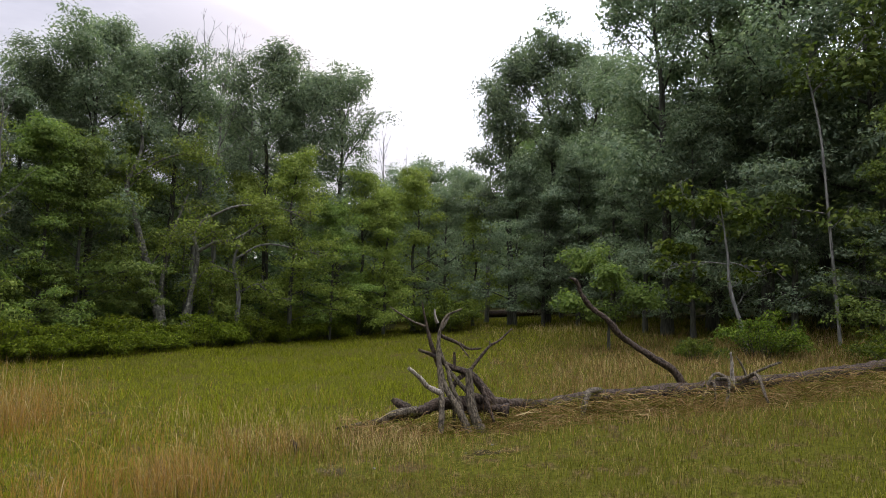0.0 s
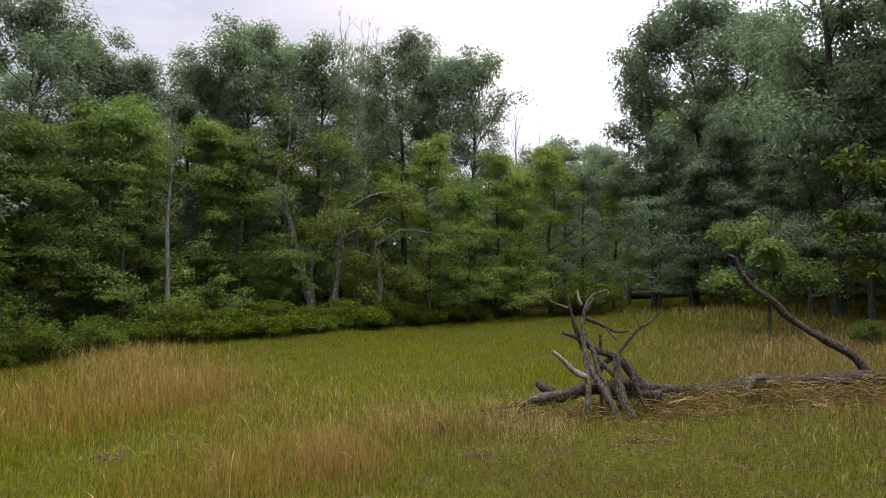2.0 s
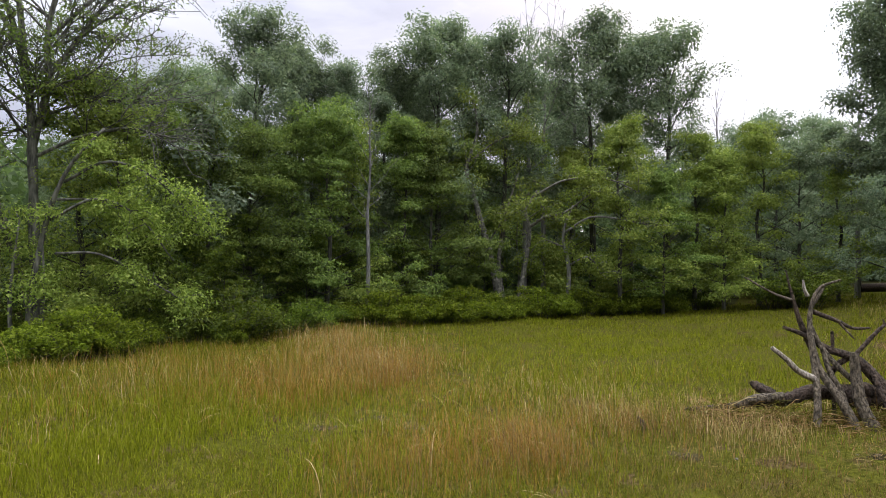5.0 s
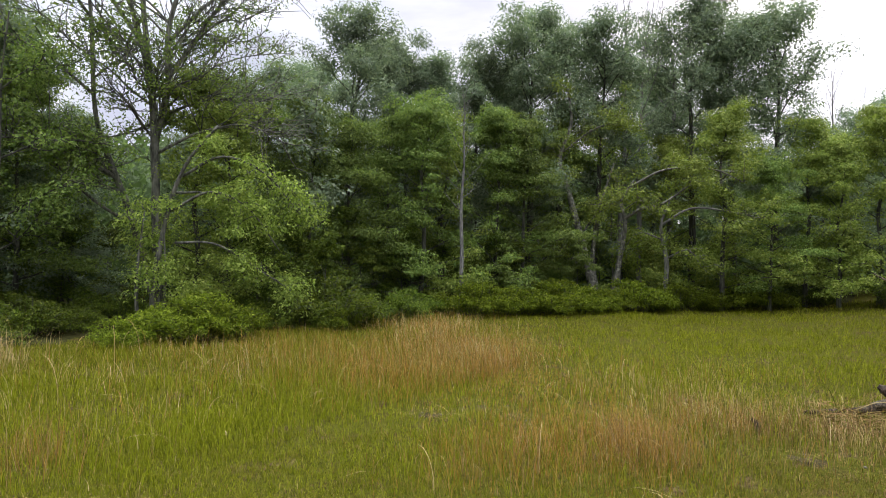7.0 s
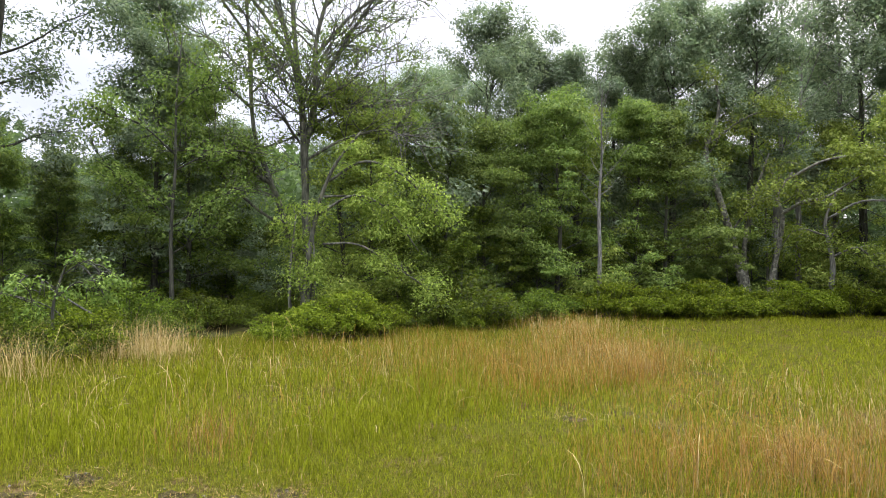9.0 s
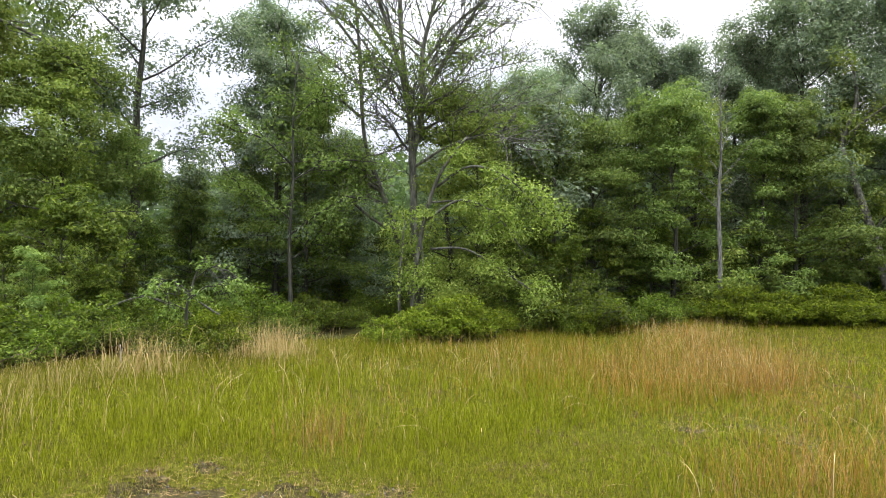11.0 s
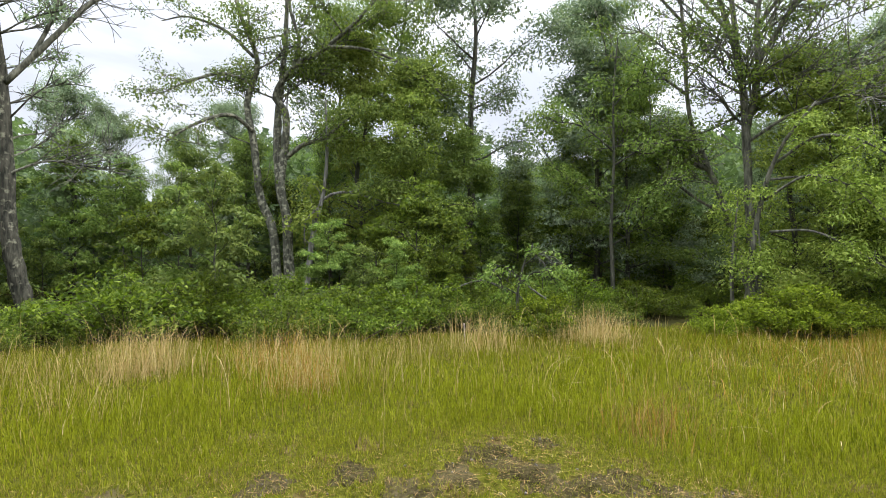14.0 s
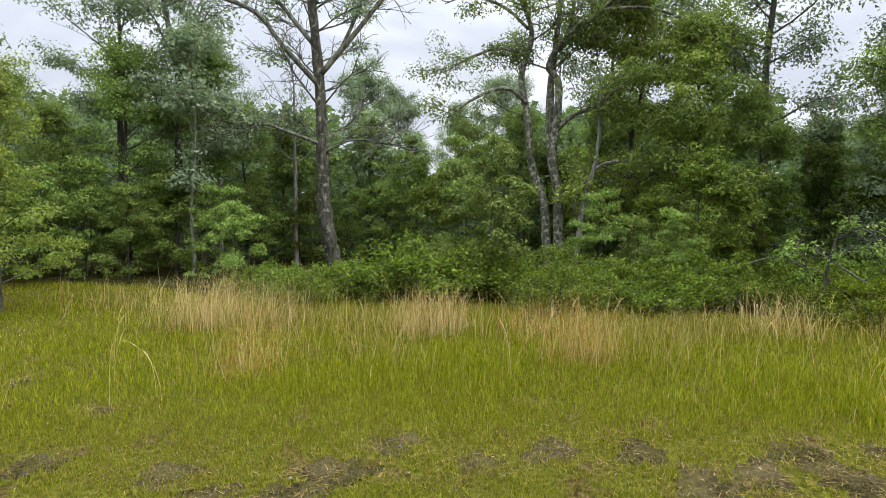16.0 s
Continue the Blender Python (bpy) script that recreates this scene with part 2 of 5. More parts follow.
GROUND = ground_material()
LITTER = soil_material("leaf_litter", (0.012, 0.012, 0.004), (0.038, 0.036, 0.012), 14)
STONE = soil_material("pebble", (0.045, 0.04, 0.034), (0.15, 0.135, 0.115), 12)


# ---- geometry helpers ----
def at(az, r):
    """Plan place r metres off, az degrees left of the first view."""
    a = radians(az)
    return -r * math.sin(a), r * math.cos(a)


def height(x, y):
    """The lie of the land: level meadow, rising gently behind the fallen tree."""
    x, y = np.asarray(x, float), np.asarray(y, float)
    r = np.hypot(x, y)
    az = np.degrees(np.arctan2(-x, y))
    s = np.clip((10 - az) / 42, 0, 1) * np.clip((az + 150) / 60, 0, 1)
    z = 0.07 * np.clip(r - 5.8, 0, 30) * s
    z = z + 0.03 * np.sin(0.9 * x + 0.4) * np.cos(0.8 * y) + 0.015 * np.sin(2.3 * x) * np.sin(2.1 * y + 1)
    return z


def smooth(points, steps=5):
    """A soft line through a few points."""
    p = np.asarray(points, float)
    if len(p) == 2:
        return np.linspace(p[0], p[1], steps + 1)
    q = np.vstack([2 * p[0] - p[1], p, 2 * p[-1] - p[-2]])
    res = []
    for i in range(1, len(q) - 2):
        for t in np.linspace(0, 1, steps, endpoint=False):
            res.append(0.5 * (2 * q[i] + (q[i + 1] - q[i - 1]) * t + (2 * q[i - 1] - 5 * q[i] + 4 * q[i + 1] - q[i + 2]) * t * t
                              + (3 * q[i] - q[i - 1] - 3 * q[i + 1] + q[i + 2]) * t ** 3))
    res.append(p[-1])
    return np.array(res)


class Shape:
    """Collects verts and faces of tubes and makes one mesh of them."""

    def __init__(self):
        self.v, self.f, self.n = [], [], 0

    def tube(self, pts, radii, sides=6, rough=0.0, rng=None):
        pts = np.asarray(pts, float)
        k = len(pts)
        radii = np.interp(np.linspace(0, 1, k), np.linspace(0, 1, len(radii)), radii)
        tan = np.gradient(pts, axis=0)
        tan /= np.linalg.norm(tan, axis=1)[:, None] + 1e-9
        ref = np.array([1.0, 0, 0]) if abs(tan[0][0]) < 0.8 else np.array([0, 1.0, 0])
        ring = np.arange(sides) * 2 * math.pi / sides
        for i in range(k):
            a = np.cross(tan[i], ref)
            a /= np.linalg.norm(a) + 1e-9
            b = np.cross(tan[i], a)
            rr = radii[i] * (1 + (rough * rng.uniform(-1, 1, sides) if rng is not None else np.zeros(sides)))
            self.v.append(pts[i] + np.outer(rr * np.cos(ring), a) + np.outer(rr * np.sin(ring), b))
        o = self.n
        for i in range(k - 1):
            for j in range(sides):
                j2 = (j + 1) % sides
                self.f.append((o + i * sides + j, o + i * sides + j2, o + (i + 1) * sides + j2, o + (i + 1) * sides + j))
        self.f.append(tuple(o + j for j in reversed(range(sides))))
        self.f.append(tuple(o + (k - 1) * sides + j for j in range(sides)))
        self.n += k * sides

    def mesh(self, name):
        me = bpy.data.meshes.new(name)
        me.from_pydata(np.vstack(self.v).tolist(), [], self.f)
        me.polygons.foreach_set("use_smooth", np.ones(len(me.polygons), bool))
        me.update()
        return me


def quick_mesh(name, verts, faces):
    """A mesh from arrays; faces is a list of index arrays (n, 3) or (n, 4)."""
    me = bpy.data.meshes.new(name)
    me.vertices.add(len(verts))
    me.vertices.foreach_set("co", np.asarray(verts, np.float32).ravel())
    loops = np.concatenate([f.ravel() for f in faces]).astype(np.int32)
    size = np.concatenate([np.full(len(f), f.shape[1]) for f in faces]).astype(np.int32)
    me.loops.add(len(loops))
    me.loops.foreach_set("vertex_index", loops)
    me.polygons.add(len(size))
    me.polygons.foreach_set("loop_start", np.concatenate([[0], np.cumsum(size)[:-1]]).astype(np.int32))
    me.polygons.foreach_set("loop_total", size)
    me.update(calc_edges=True)
    return me


def unit(v):
    return v / (np.linalg.norm(v, axis=-1, keepdims=True) + 1e-9)


def sprays(rng, tips, count, per, radius, flat, dome=0.35):
    """Leaf places gathered into domed sprays at some of the tips, and the way each leaf faces."""
    k = max(3, count // per)
    centre = tips[rng.integers(0, len(tips), k)]
    size = radius * rng.uniform(0.55, 1.35, k)
    weight = size ** 2
    j = rng.choice(k, count, p=weight / weight.sum())
    way = unit(rng.normal(0, 1, (count, 3)))
    off = way * (rng.uniform(0, 1, count) ** 0.42)[:, None]
    off[:, 2] = off[:, 2] * flat - dome * (off[:, 0] ** 2 + off[:, 1] ** 2) + 0.3 * dome
    return centre[j] + off * size[j][:, None], way


def leaves(name, places, size, rng, aspect=0.6, tilt=0.8, hang=0.2, facing=None):
    """One pointed blade for each place, mostly facing up, or outward where its spray bends it."""
    n = len(places)
    nor = np.stack([rng.normal(0, tilt, n), rng.normal(0, tilt, n), np.ones(n)], 1)
    if facing is not None:
        nor = nor * (0.6, 0.6, 0.75) + facing * 0.9
    nor = unit(nor)
    d = rng.normal(0, 1, (n, 3))
    d = unit(d - (d * nor).sum(1)[:, None] * nor)
    side = np.cross(nor, d)
    s = (size * rng.uniform(0.6, 1.4, n))[:, None]
    drop = np.array([0, 0, -1.0]) * s * hang
    v = np.stack([places - d * s * 0.4 - side * s * aspect * 0.5, places - d * s * 0.25 + side * s * aspect * 0.5, places + d * s * 0.6 + drop], 1)
    return quick_mesh(name, v.reshape(-1, 3), [np.arange(n * 3).reshape(n, 3)])


def part(name, mesh, material, parent, label=""):
    ob = new(name, mesh)
    if material is not None and not mesh.materials:
        mesh.materials.append(material)
    ob.parent = parent
    return tagged(ob, label)


def thing(name, label, category, group="", x=0.0, y=0.0, z=None, spin=0.0, scale=1.0):
    ob = new(name)
    ob.empty_display_size = 0.3
    ob.matrix_basis = Matrix.Translation((x, y, float(height(x, y)) if z is None else z)) @ pose(0, 0, 0, 0, 0, spin) @ Matrix.Scale(scale, 4)
    return tagged(ob, label, category, group)


# ---- the ground ----
def build_ground():
    radii = np.concatenate([np.arange(0.0, 30, 0.5), np.arange(30, 80, 4), np.geomspace(80, 900, 12)])
    spokes = 180
    ang = np.arange(spokes) * 2 * math.pi / spokes
    verts, faces = [], []
    for r in radii[1:]:
        x, y = r * np.cos(ang), r * np.sin(ang)
        verts.append(np.stack([x, y, height(x, y)], 1))
    verts = np.vstack([[[0, 0, float(height(0, 0))]], *verts])
    j = np.arange(spokes)
    tri = np.stack([np.zeros(spokes, int), 1 + j, 1 + (j + 1) % spokes], 1)
    quads = []
    for i in range(len(radii) - 2):
        a, b = 1 + i * spokes, 1 + (i + 1) * spokes
        quads.append(np.stack([a + j, b + j, b + (j + 1) % spokes, a + (j + 1) % spokes], 1))
    me = quick_mesh("ground", verts, [tri, np.vstack(quads)])
    me.materials.append(GROUND)
    return tagged(new("ground", me), "olive meadow soil with dry thatch under the grass", "ground", kind="structure")


build_ground()


# ---- trees ----
def bough(rng, start, way, length, rise, droop, wobble, n=6):
    """A limb's line: sets off along way, lifts by rise, sags by droop at the end."""
    t = np.linspace(0, 1, n)[:, None]
    way = unit(np.asarray(way, float))
    p = np.asarray(start, float) + way * length * t
    p[:, 2] += (rise * length * t[:, 0] ** 1.5) - droop * length * t[:, 0] ** 2.5
    jit = rng.normal(0, wobble * length, (n, 3)) * t
    return p + jit


def oval(u):
    return max(0.42, math.sqrt(max(0.0, 1 - ((u - 0.45) / 0.62) ** 2)))


def broad(u):
    return 0.55 + 0.45 * math.sin(math.pi * min(1, u * 0.9 + 0.25))


def layered(u):
    return 1.0 - 0.62 * u


def grow_tree(rng, tall, trunk_r, base, spread, limbs, count, profile, lean=(0, 0), droop=0.1, rise=0.25, subs=5,
              clump=0.5, flat=0.45, wobble=0.03, steep=0.9, bare=0.0, sides=9, stems=((0, 0),), per=95):
    """Lines of trunk and limbs and the places of leaves. Returns trunk shape, limb shapes, leaf places."""
    trunk, limb_shapes, tips, radii = Shape(), [], [], []
    for sx, sy in stems:
        h = tall * rng.uniform(0.92, 1.0)
        line = [(0, 0, -0.3)]
        for f in (0.12, 0.3, 0.5, 0.7, 0.86, 1.0):
            line.append((sx * 0.3 + (lean[0] + sx) * h * f + rng.normal(0, wobble) * h * f * 0.5,
                         sy * 0.3 + (lean[1] + sy) * h * f + rng.normal(0, wobble) * h * f * 0.5, h * f))
        line = smooth(line, 4)
        rad = trunk_r * np.array([1.45, 1.05, 0.92, 0.8, 0.62, 0.42, 0.25, 0.08])
        trunk.tube(line, rad, sides, 0.06, rng)
        turn = rng.uniform(0, 6.28)
        for i in range(limbs):
            u = (i + rng.uniform(0.1, 0.9)) / limbs
            f = base + (1 - base) * u
            k = f * (len(line) - 1)
            p = line[int(k)] + (line[min(int(k) + 1, len(line) - 1)] - line[int(k)]) * (k - int(k))
            turn += 2.4 + rng.normal(0, 0.5)
            up = math.tan(radians(8 + 55 * u * steep))
            ln = spread * profile(u) * rng.uniform(0.7, 1.15)
            if ln < 0.15:
                continue
            b = bough(rng, p, (math.cos(turn), math.sin(turn), up), ln, rise, droop, 0.035)
            sh = Shape()
            r0 = max(0.012, trunk_r * 0.45 * (1 - 0.75 * f))
            sh.tube(b, (r0, r0 * 0.7, r0 * 0.45, 0.006), 5)
            for s in range(subs):
                g = rng.uniform(0.15, 1.0)
                q = b[min(int(g * 5), 4)] + (b[min(int(g * 5) + 1, 5)] - b[min(int(g * 5), 4)]) * (g * 5 - int(g * 5) if g < 1 else 1)
                w = unit(b[-1] - b[0]) + rng.normal(0, 0.75, 3) * (1, 1, 0.5)
                ln2 = ln * rng.uniform(0.25, 0.5)
                c = bough(rng, q, w, ln2, 0.15, droop, 0.06, 4)
                if s < 4:
                    sh.tube(c, (r0 * 0.35, 0.004), 3)
                if rng.uniform() >= bare:
                    for e in (1, 2, 3):
                        tips.append(c[e])
            if rng.uniform() >= bare:
                tips.extend(b[3:])
            limb_shapes.append(sh)
        if bare < 0.9:
            tips.extend([line[-3], line[-4]])
    tips = np.array(tips) if tips else np.zeros((1, 3))
    places, facing = sprays(rng, tips, count, per, clump * 1.75, flat * 1.15)
    if bare < 0.9:                                # bring the crown to the height that was asked for
        k = tall / np.percentile(places[:, 2], 99.5)
        places = places * k
        for sh in (trunk, *limb_shapes):
            sh.v = [a * k for a in sh.v]
    return trunk, limb_shapes, places, facing


def join(shapes):
    s = Shape()
    for o in shapes:
        s.v.extend(o.v)
        s.f.extend([tuple(i + s.n for i in f) for f in o.f])
        s.n += o.n
    return s


def make_tree(name, label, category, leaf, bark, seed, leaf_size, aspect=0.55, tilt=0.85, group="", **kw):
    rng = np.random.default_rng(seed)
    trunk, limbs, places, facing = grow_tree(rng, **kw)
    root = thing(name, label, category, group)
    part("trunk", join([trunk, *limbs]).mesh("trunk"), bark, root)
    if len(places) > 1:
        part("crown", leaves("crown", places, leaf_size, rng, aspect, tilt, facing=facing), leaf, root)
    return root


def put(ob, az, r, scale, spin, first=set(), sx=1.0):
    """Stands a plant, or a copy of it once it stands, at its place in the plan."""
    x, y = at(az, r)
    m = Matrix.Translation((x, y, float(height(x, y)) - 0.02)) @ pose(0, 0, 0, 0, 0, spin) @ Matrix.Diagonal((scale * sx, scale * sx, scale, 1))
    if ob.name not in first:
        first.add(ob.name)
        ob.matrix_basis = m
        return ob
    ob2 = copy_thing(ob, m)
    ob2.matrix_basis = m
    return ob2


WOODS = "trees of the wood edge"
oaks = [make_tree("oak_tree", "tall oak with dense dark green crown at the wood edge", "tree", HAZED_OAK_LEAF, BARK, 11 + k, 0.090, 0.6, group=WOODS,
                  tall=10, trunk_r=0.13, base=b, spread=s, limbs=l, count=c, profile=oval, clump=0.30, flat=0.55, subs=11, lean=(0.02 * (k - 1), 0.01), sides=7)
        for k, (b, s, l, c) in enumerate([(0.36, 2.1, 23, 33000), (0.30, 2.3, 24, 36000), (0.42, 1.9, 21, 29000), (0.24, 1.9, 25, 33000)])]
near_oaks = [make_tree("oak_tree", "airy oak with light green leaves at the wood edge", "tree", m, BARK, 21 + k, 0.088, 0.55, group=WOODS,
                       tall=10, trunk_r=0.11, base=b, spread=s, limbs=l, count=c, profile=oval, clump=0.30, flat=0.5, subs=11, lean=(0.02, 0.01), sides=7)
             for k, (b, s, l, c, m) in enumerate([(0.24, 2.3, 24, 28000, MAPLE_LEAF), (0.32, 2.1, 21, 23000, HAZED_OAK_LEAF)])]
maples = [make_tree("maple_tree", "mid-green maple with leaves in level layers", "tree", m, BARK, 31 + k, 0.088, 0.55, group=WOODS,
                    tall=7, trunk_r=0.08, base=b, spread=s, limbs=l, count=c, profile=layered, clump=0.29, flat=0.3, subs=10, droop=0.2, sides=7)
          for k, (b, s, l, c, m) in enumerate([(0.16, 2.3, 26, 21000, MAPLE_LEAF), (0.12, 2.0, 24, 20000, LIGHT_LEAF), (0.12, 2.0, 26, 20000, MAPLE_LEAF), (0.14, 2.4, 26, 21000, HAZED_OAK_LEAF)])]
under = [make_tree("understory_sapling", "low leafy sapling filling the wood edge", "sapling", m, BARK, 51 + k, 0.095, 0.5, group="saplings of the wood edge",
                   tall=3.4, trunk_r=0.03, base=0.06, spread=s, limbs=17, count=c, profile=broad, clump=0.20, flat=0.35, subs=7, droop=0.25, sides=5)
         for k, (s, c, m) in enumerate([(1.5, 6000, MAPLE_LEAF), (1.7, 6200, MAPLE_LEAF), (1.3, 5600, SHRUB_LEAF)])]
poles = [make_tree("pole_tree", "slender grey-trunked tree inside the wood", "tree", HAZED_OAK_LEAF, GREY_BARK, 71 + k, 0.16, group="slender trees inside the wood",
                   tall=8, trunk_r=0.07, base=0.42, spread=1.4, limbs=10, count=2600, profile=oval, clump=0.45, flat=0.5, subs=2, lean=(0.03 * k - 0.03, 0.02), sides=6)
         for k in range(3)]

# plan of the tall trees: degrees, metres off, height, spin, kind
for az, r, h, spin, k in [
        (36.8, 21, 8.0, 10, 0), (33.6, 22, 8.6, 80, 1), (31.6, 24, 8.9, 130, 2), (29.0, 22, 10.0, 150, 0), (26.3, 24, 10.0, 220, 3), (23.3, 22.5, 9.9, 30, 2),
        (15.2, 25, 11.2, 70, 0), (12.2, 26, 10.8, 190, 2), (9.3, 26.5, 11.1, 260, 1), (18.5, 28, 9.6, 310, 3), (20.5, 30, 10.0, 40, 1),
        (40.0, 20.5, 8.4, 120, 3), (42.6, 22, 8.8, 200, 0), (45.2, 19.5, 9.0, 300, 3), (48.4, 22, 7.9, 20, 1), (51.4, 19.5, 6.9, 90, 0),
        (55.5, 20, 6.7, 170, 1), (58.8, 22, 5.2, 250, 2), (66.5, 22, 5.6, 60, 3), (72.6, 17.0, 8.2, 130, 3), (69.5, 20, 7.0, 40, 0),
        (76.5, 21, 4.0, 330, 2), (94.5, 21, 9.0, 280, 3), (104.0, 22, 6.0, 15, 1),
        (108, 24, 5.4, 95, 0), (116.2, 20, 6.0, 185, 3), (113.6, 21, 5.4, 60, 0), (150, 16, 9.0, 235, 1),
        (-6.6, 27, 11.8, 140, 2), (-9.7, 27, 13.2, 35, 3), (-12.8, 28, 12.0, 205, 0), (-15.8, 26, 10.6, 275, 2), (-20.0, 20, 12.5, 55, 0), (-23.5, 21.5, 13.5, 125, 1),
        (-27.5, 19.5, 13.0, 195, 0), (-31.5, 21, 14.0, 305, 1), (-35.5, 19, 13.5, 85, 3), (-40, 21, 14.0, 165, 0), (-25.5, 29, 13.0, 5, 3),
        (-48, 19, 12, 20, 1)]:
    put(oaks[k], az, r, h / 10, spin)
for az, r, h, spin, k in [(83.8, 16.5, 10.5, 40, 1), (90.0, 18, 10.2, 100, 0), (128.6, 20, 7.0, 265, 1), (131.8, 17, 10.2, 345, 1), (136.2, 18.0, 9.0, 75, 1), (143.5, 19.5, 5.0, 155, 0)]:
    put(near_oaks[k], az, r, h / 10, spin)
for az, r, h, spin, k in [
        (1.8, 41, 9.6, 0, 0), (-1.8, 43, 9.8, 70, 1), (-4.5, 40, 8.4, 140, 3), (4.5, 44, 9.0, 210, 1), (0.0, 48, 9.0, 280, 0)]:
    put(oaks[k], az, r, h / 10, spin)
for az, r, h, spin, k in [
        (7.0, 25, 6.4, 180, 1), (9.5, 23, 5.0, 240, 0), (13.0, 22, 6.5, 300, 1), (5.8, 30, 7.0, 20, 3),
        (17.0, 24, 6.0, 90, 1), (21.0, 24.5, 6.6, 150, 1), (26.4, 22.5, 7.0, 200, 2), (29.6, 19, 5.8, 260, 0), (32.0, 18.5, 5.8, 320, 0), (36.6, 18.2, 5.6, 45, 1), (38.5, 17, 5.8, 105, 2),
        (41.5, 17.5, 5.4, 165, 0), (45.0, 16.5, 5.0, 225, 2), (48.5, 16.5, 5.4, 285, 0), (52.0, 15.5, 5.0, 345, 2), (55.0, 14.5, 4.6, 25, 1), (57.5, 15, 5.4, 85, 1),
        (66.5, 17, 4.4, 145, 3), (70.0, 16.0, 5.4, 205, 0), (72.6, 16.2, 6.4, 30, 3), (74.8, 16.5, 4.4, 265, 0), (79.0, 18, 3.8, 325, 0), (84.0, 15, 4.0, 15, 2), (88.3, 14.6, 5.6, 75, 1), (93.2, 15.8, 6.6, 135, 1),
        (96.0, 17.5, 4.6, 195, 0), (103.0, 17.5, 4.2, 255, 0), (107.5, 17, 3.8, 315, 2), (112.0, 18, 3.6, 35, 0), (116.0, 19, 4.4, 95, 2), (123.5, 18.5, 4.0, 155, 0), (126.5, 17.5, 4.2, 215, 2),
        (130.0, 17.5, 5.6, 275, 0), (135.5, 16.5, 5.4, 335, 2), (140.2, 16.5, 3.8, 55, 0), (143.8, 11.5, 3.7, 115, 1),
        (-18.2, 21, 7.0, 40, 3), (-22.0, 19, 6.6, 100, 3), (-37.5, 15.5, 5.2, 160, 0),
        (-7.0, 26, 6.8, 10, 3), (-9.5, 25.5, 6.0, 50, 3), (-12.5, 25, 7.2, 110, 3), (-15.5, 24, 6.6, 170, 3), (-20, 24, 8.0, 230, 3), (-25.5, 21, 7.6, 290, 3), (-29.5, 18.5, 7.0, 350, 3), (-34, 21, 8.0, 70, 3),
        (-38, 19, 7.5, 130, 3), (-11, 30, 8.0, 190, 3), (-24, 26, 8.5, 250, 3), (-31, 25, 8.5, 310, 3), (-42, 17, 7, 20, 3),
        # pale leaf kinds here stand in for haze over the far trees
        (4.8, 24.5, 5.6, 15, 1), (2.2, 25.5, 6.6, 75, 1), (-0.6, 26.5, 6.2, 135, 3), (-3.2, 27.5, 5.6, 195, 1), (1.0, 32, 8.4, 255, 3), (-2.2, 34, 8.2, 315, 3), (4.0, 33, 8.0, 5, 3)]:
    put(maples[k], az, r, h / 7, spin)

rng = np.random.default_rng(5)
EDGE = ([-40, -20, -8, 5, 15, 25, 36, 45, 58, 70, 85, 100, 125, 135, 145, 160], [19, 25, 32, 25, 21.5, 18, 15.5, 12.5, 10.8, 10, 9.0, 8.6, 9.6, 12.5, 14.5, 15])


def edge(az):
    return float(np.interp(az, *EDGE))


for i, az in enumerate(np.arange(6, 150, 3.3)):
    if 62.5 < az < 65.5 or (62 < az < 84) or (28 < az < 56 and i % 2):
        continue
    r = edge(az) + rng.uniform(2.0, 4.5)
    if 15 < az < 25:
        r = 23.5 + rng.uniform(0, 1.5)
    if 57 < az < 63 or 95 < az < 104 or 114 < az < 125:      # the trees that stand out keep their feet in view
        r = 17.0 + rng.uniform(0, 1.5)
    # the dark-leaved kind at 33-56 and 60-97 degrees stands in for shade
    put(under[2 if 60 < az < 97 or 33 < az < 56 else i % 3], az + rng.uniform(-0.8, 0.8), r, rng.uniform(0.5, 0.85), rng.uniform(0, 360))
for i, az in enumerate(np.arange(-42, 152, 11.0)):
    r = edge(az) + rng.uniform(7, 12)
    put(under[(i + 1) % 3], az + rng.uniform(-1, 1), r, rng.uniform(0.8, 1.2), rng.uniform(0, 360))
for az, r, sc in [(83.5, 12.4, 0.36), (86.5, 11.9, 0.4), (90.0, 11.6, 0.45), (93.0, 11.8, 0.4), (96.0, 12.2, 0.55), (129, 15, 0.6), (132, 15.5, 0.7), (135.5, 15, 0.6), (138.5, 15.8, 0.75), (141.5, 15.2, 0.7), (145, 15, 0.8), (148, 15.5, 0.8), (-7, 46, 1.6), (-4, 50, 1.5), (-1, 47, 1.4), (2, 46, 1.7), (5, 40, 1.6), (7.5, 36, 1.4), (-9.5, 36, 1.5), (-13, 34, 1.5), (-17, 33, 1.5)]:
    put(under[1 if az < 60 else int(az) % 3], az, r, sc, az * 40)
for i, az in enumerate(np.arange(6.5, 51, 2.1)):                # leafy skirts of the wood
    # beyond 33 degrees only dark leaves, imitating the wood's shaded inside
    put(under[2 if az > 33 else i % 3], az + rng.uniform(-0.7, 0.7), (23.2 if 15 < az < 25 else edge(az) + 1.6) + rng.uniform(0, 2.0), rng.uniform(0.42, 0.72), rng.uniform(0, 360))
for i, az in enumerate(np.arange(-40, -5, 2.6)):
    put(under[2], az + rng.uniform(-0.7, 0.7), edge(az) + rng.uniform(1.0, 5.0), rng.uniform(0.5, 0.85), rng.uniform(0, 360))
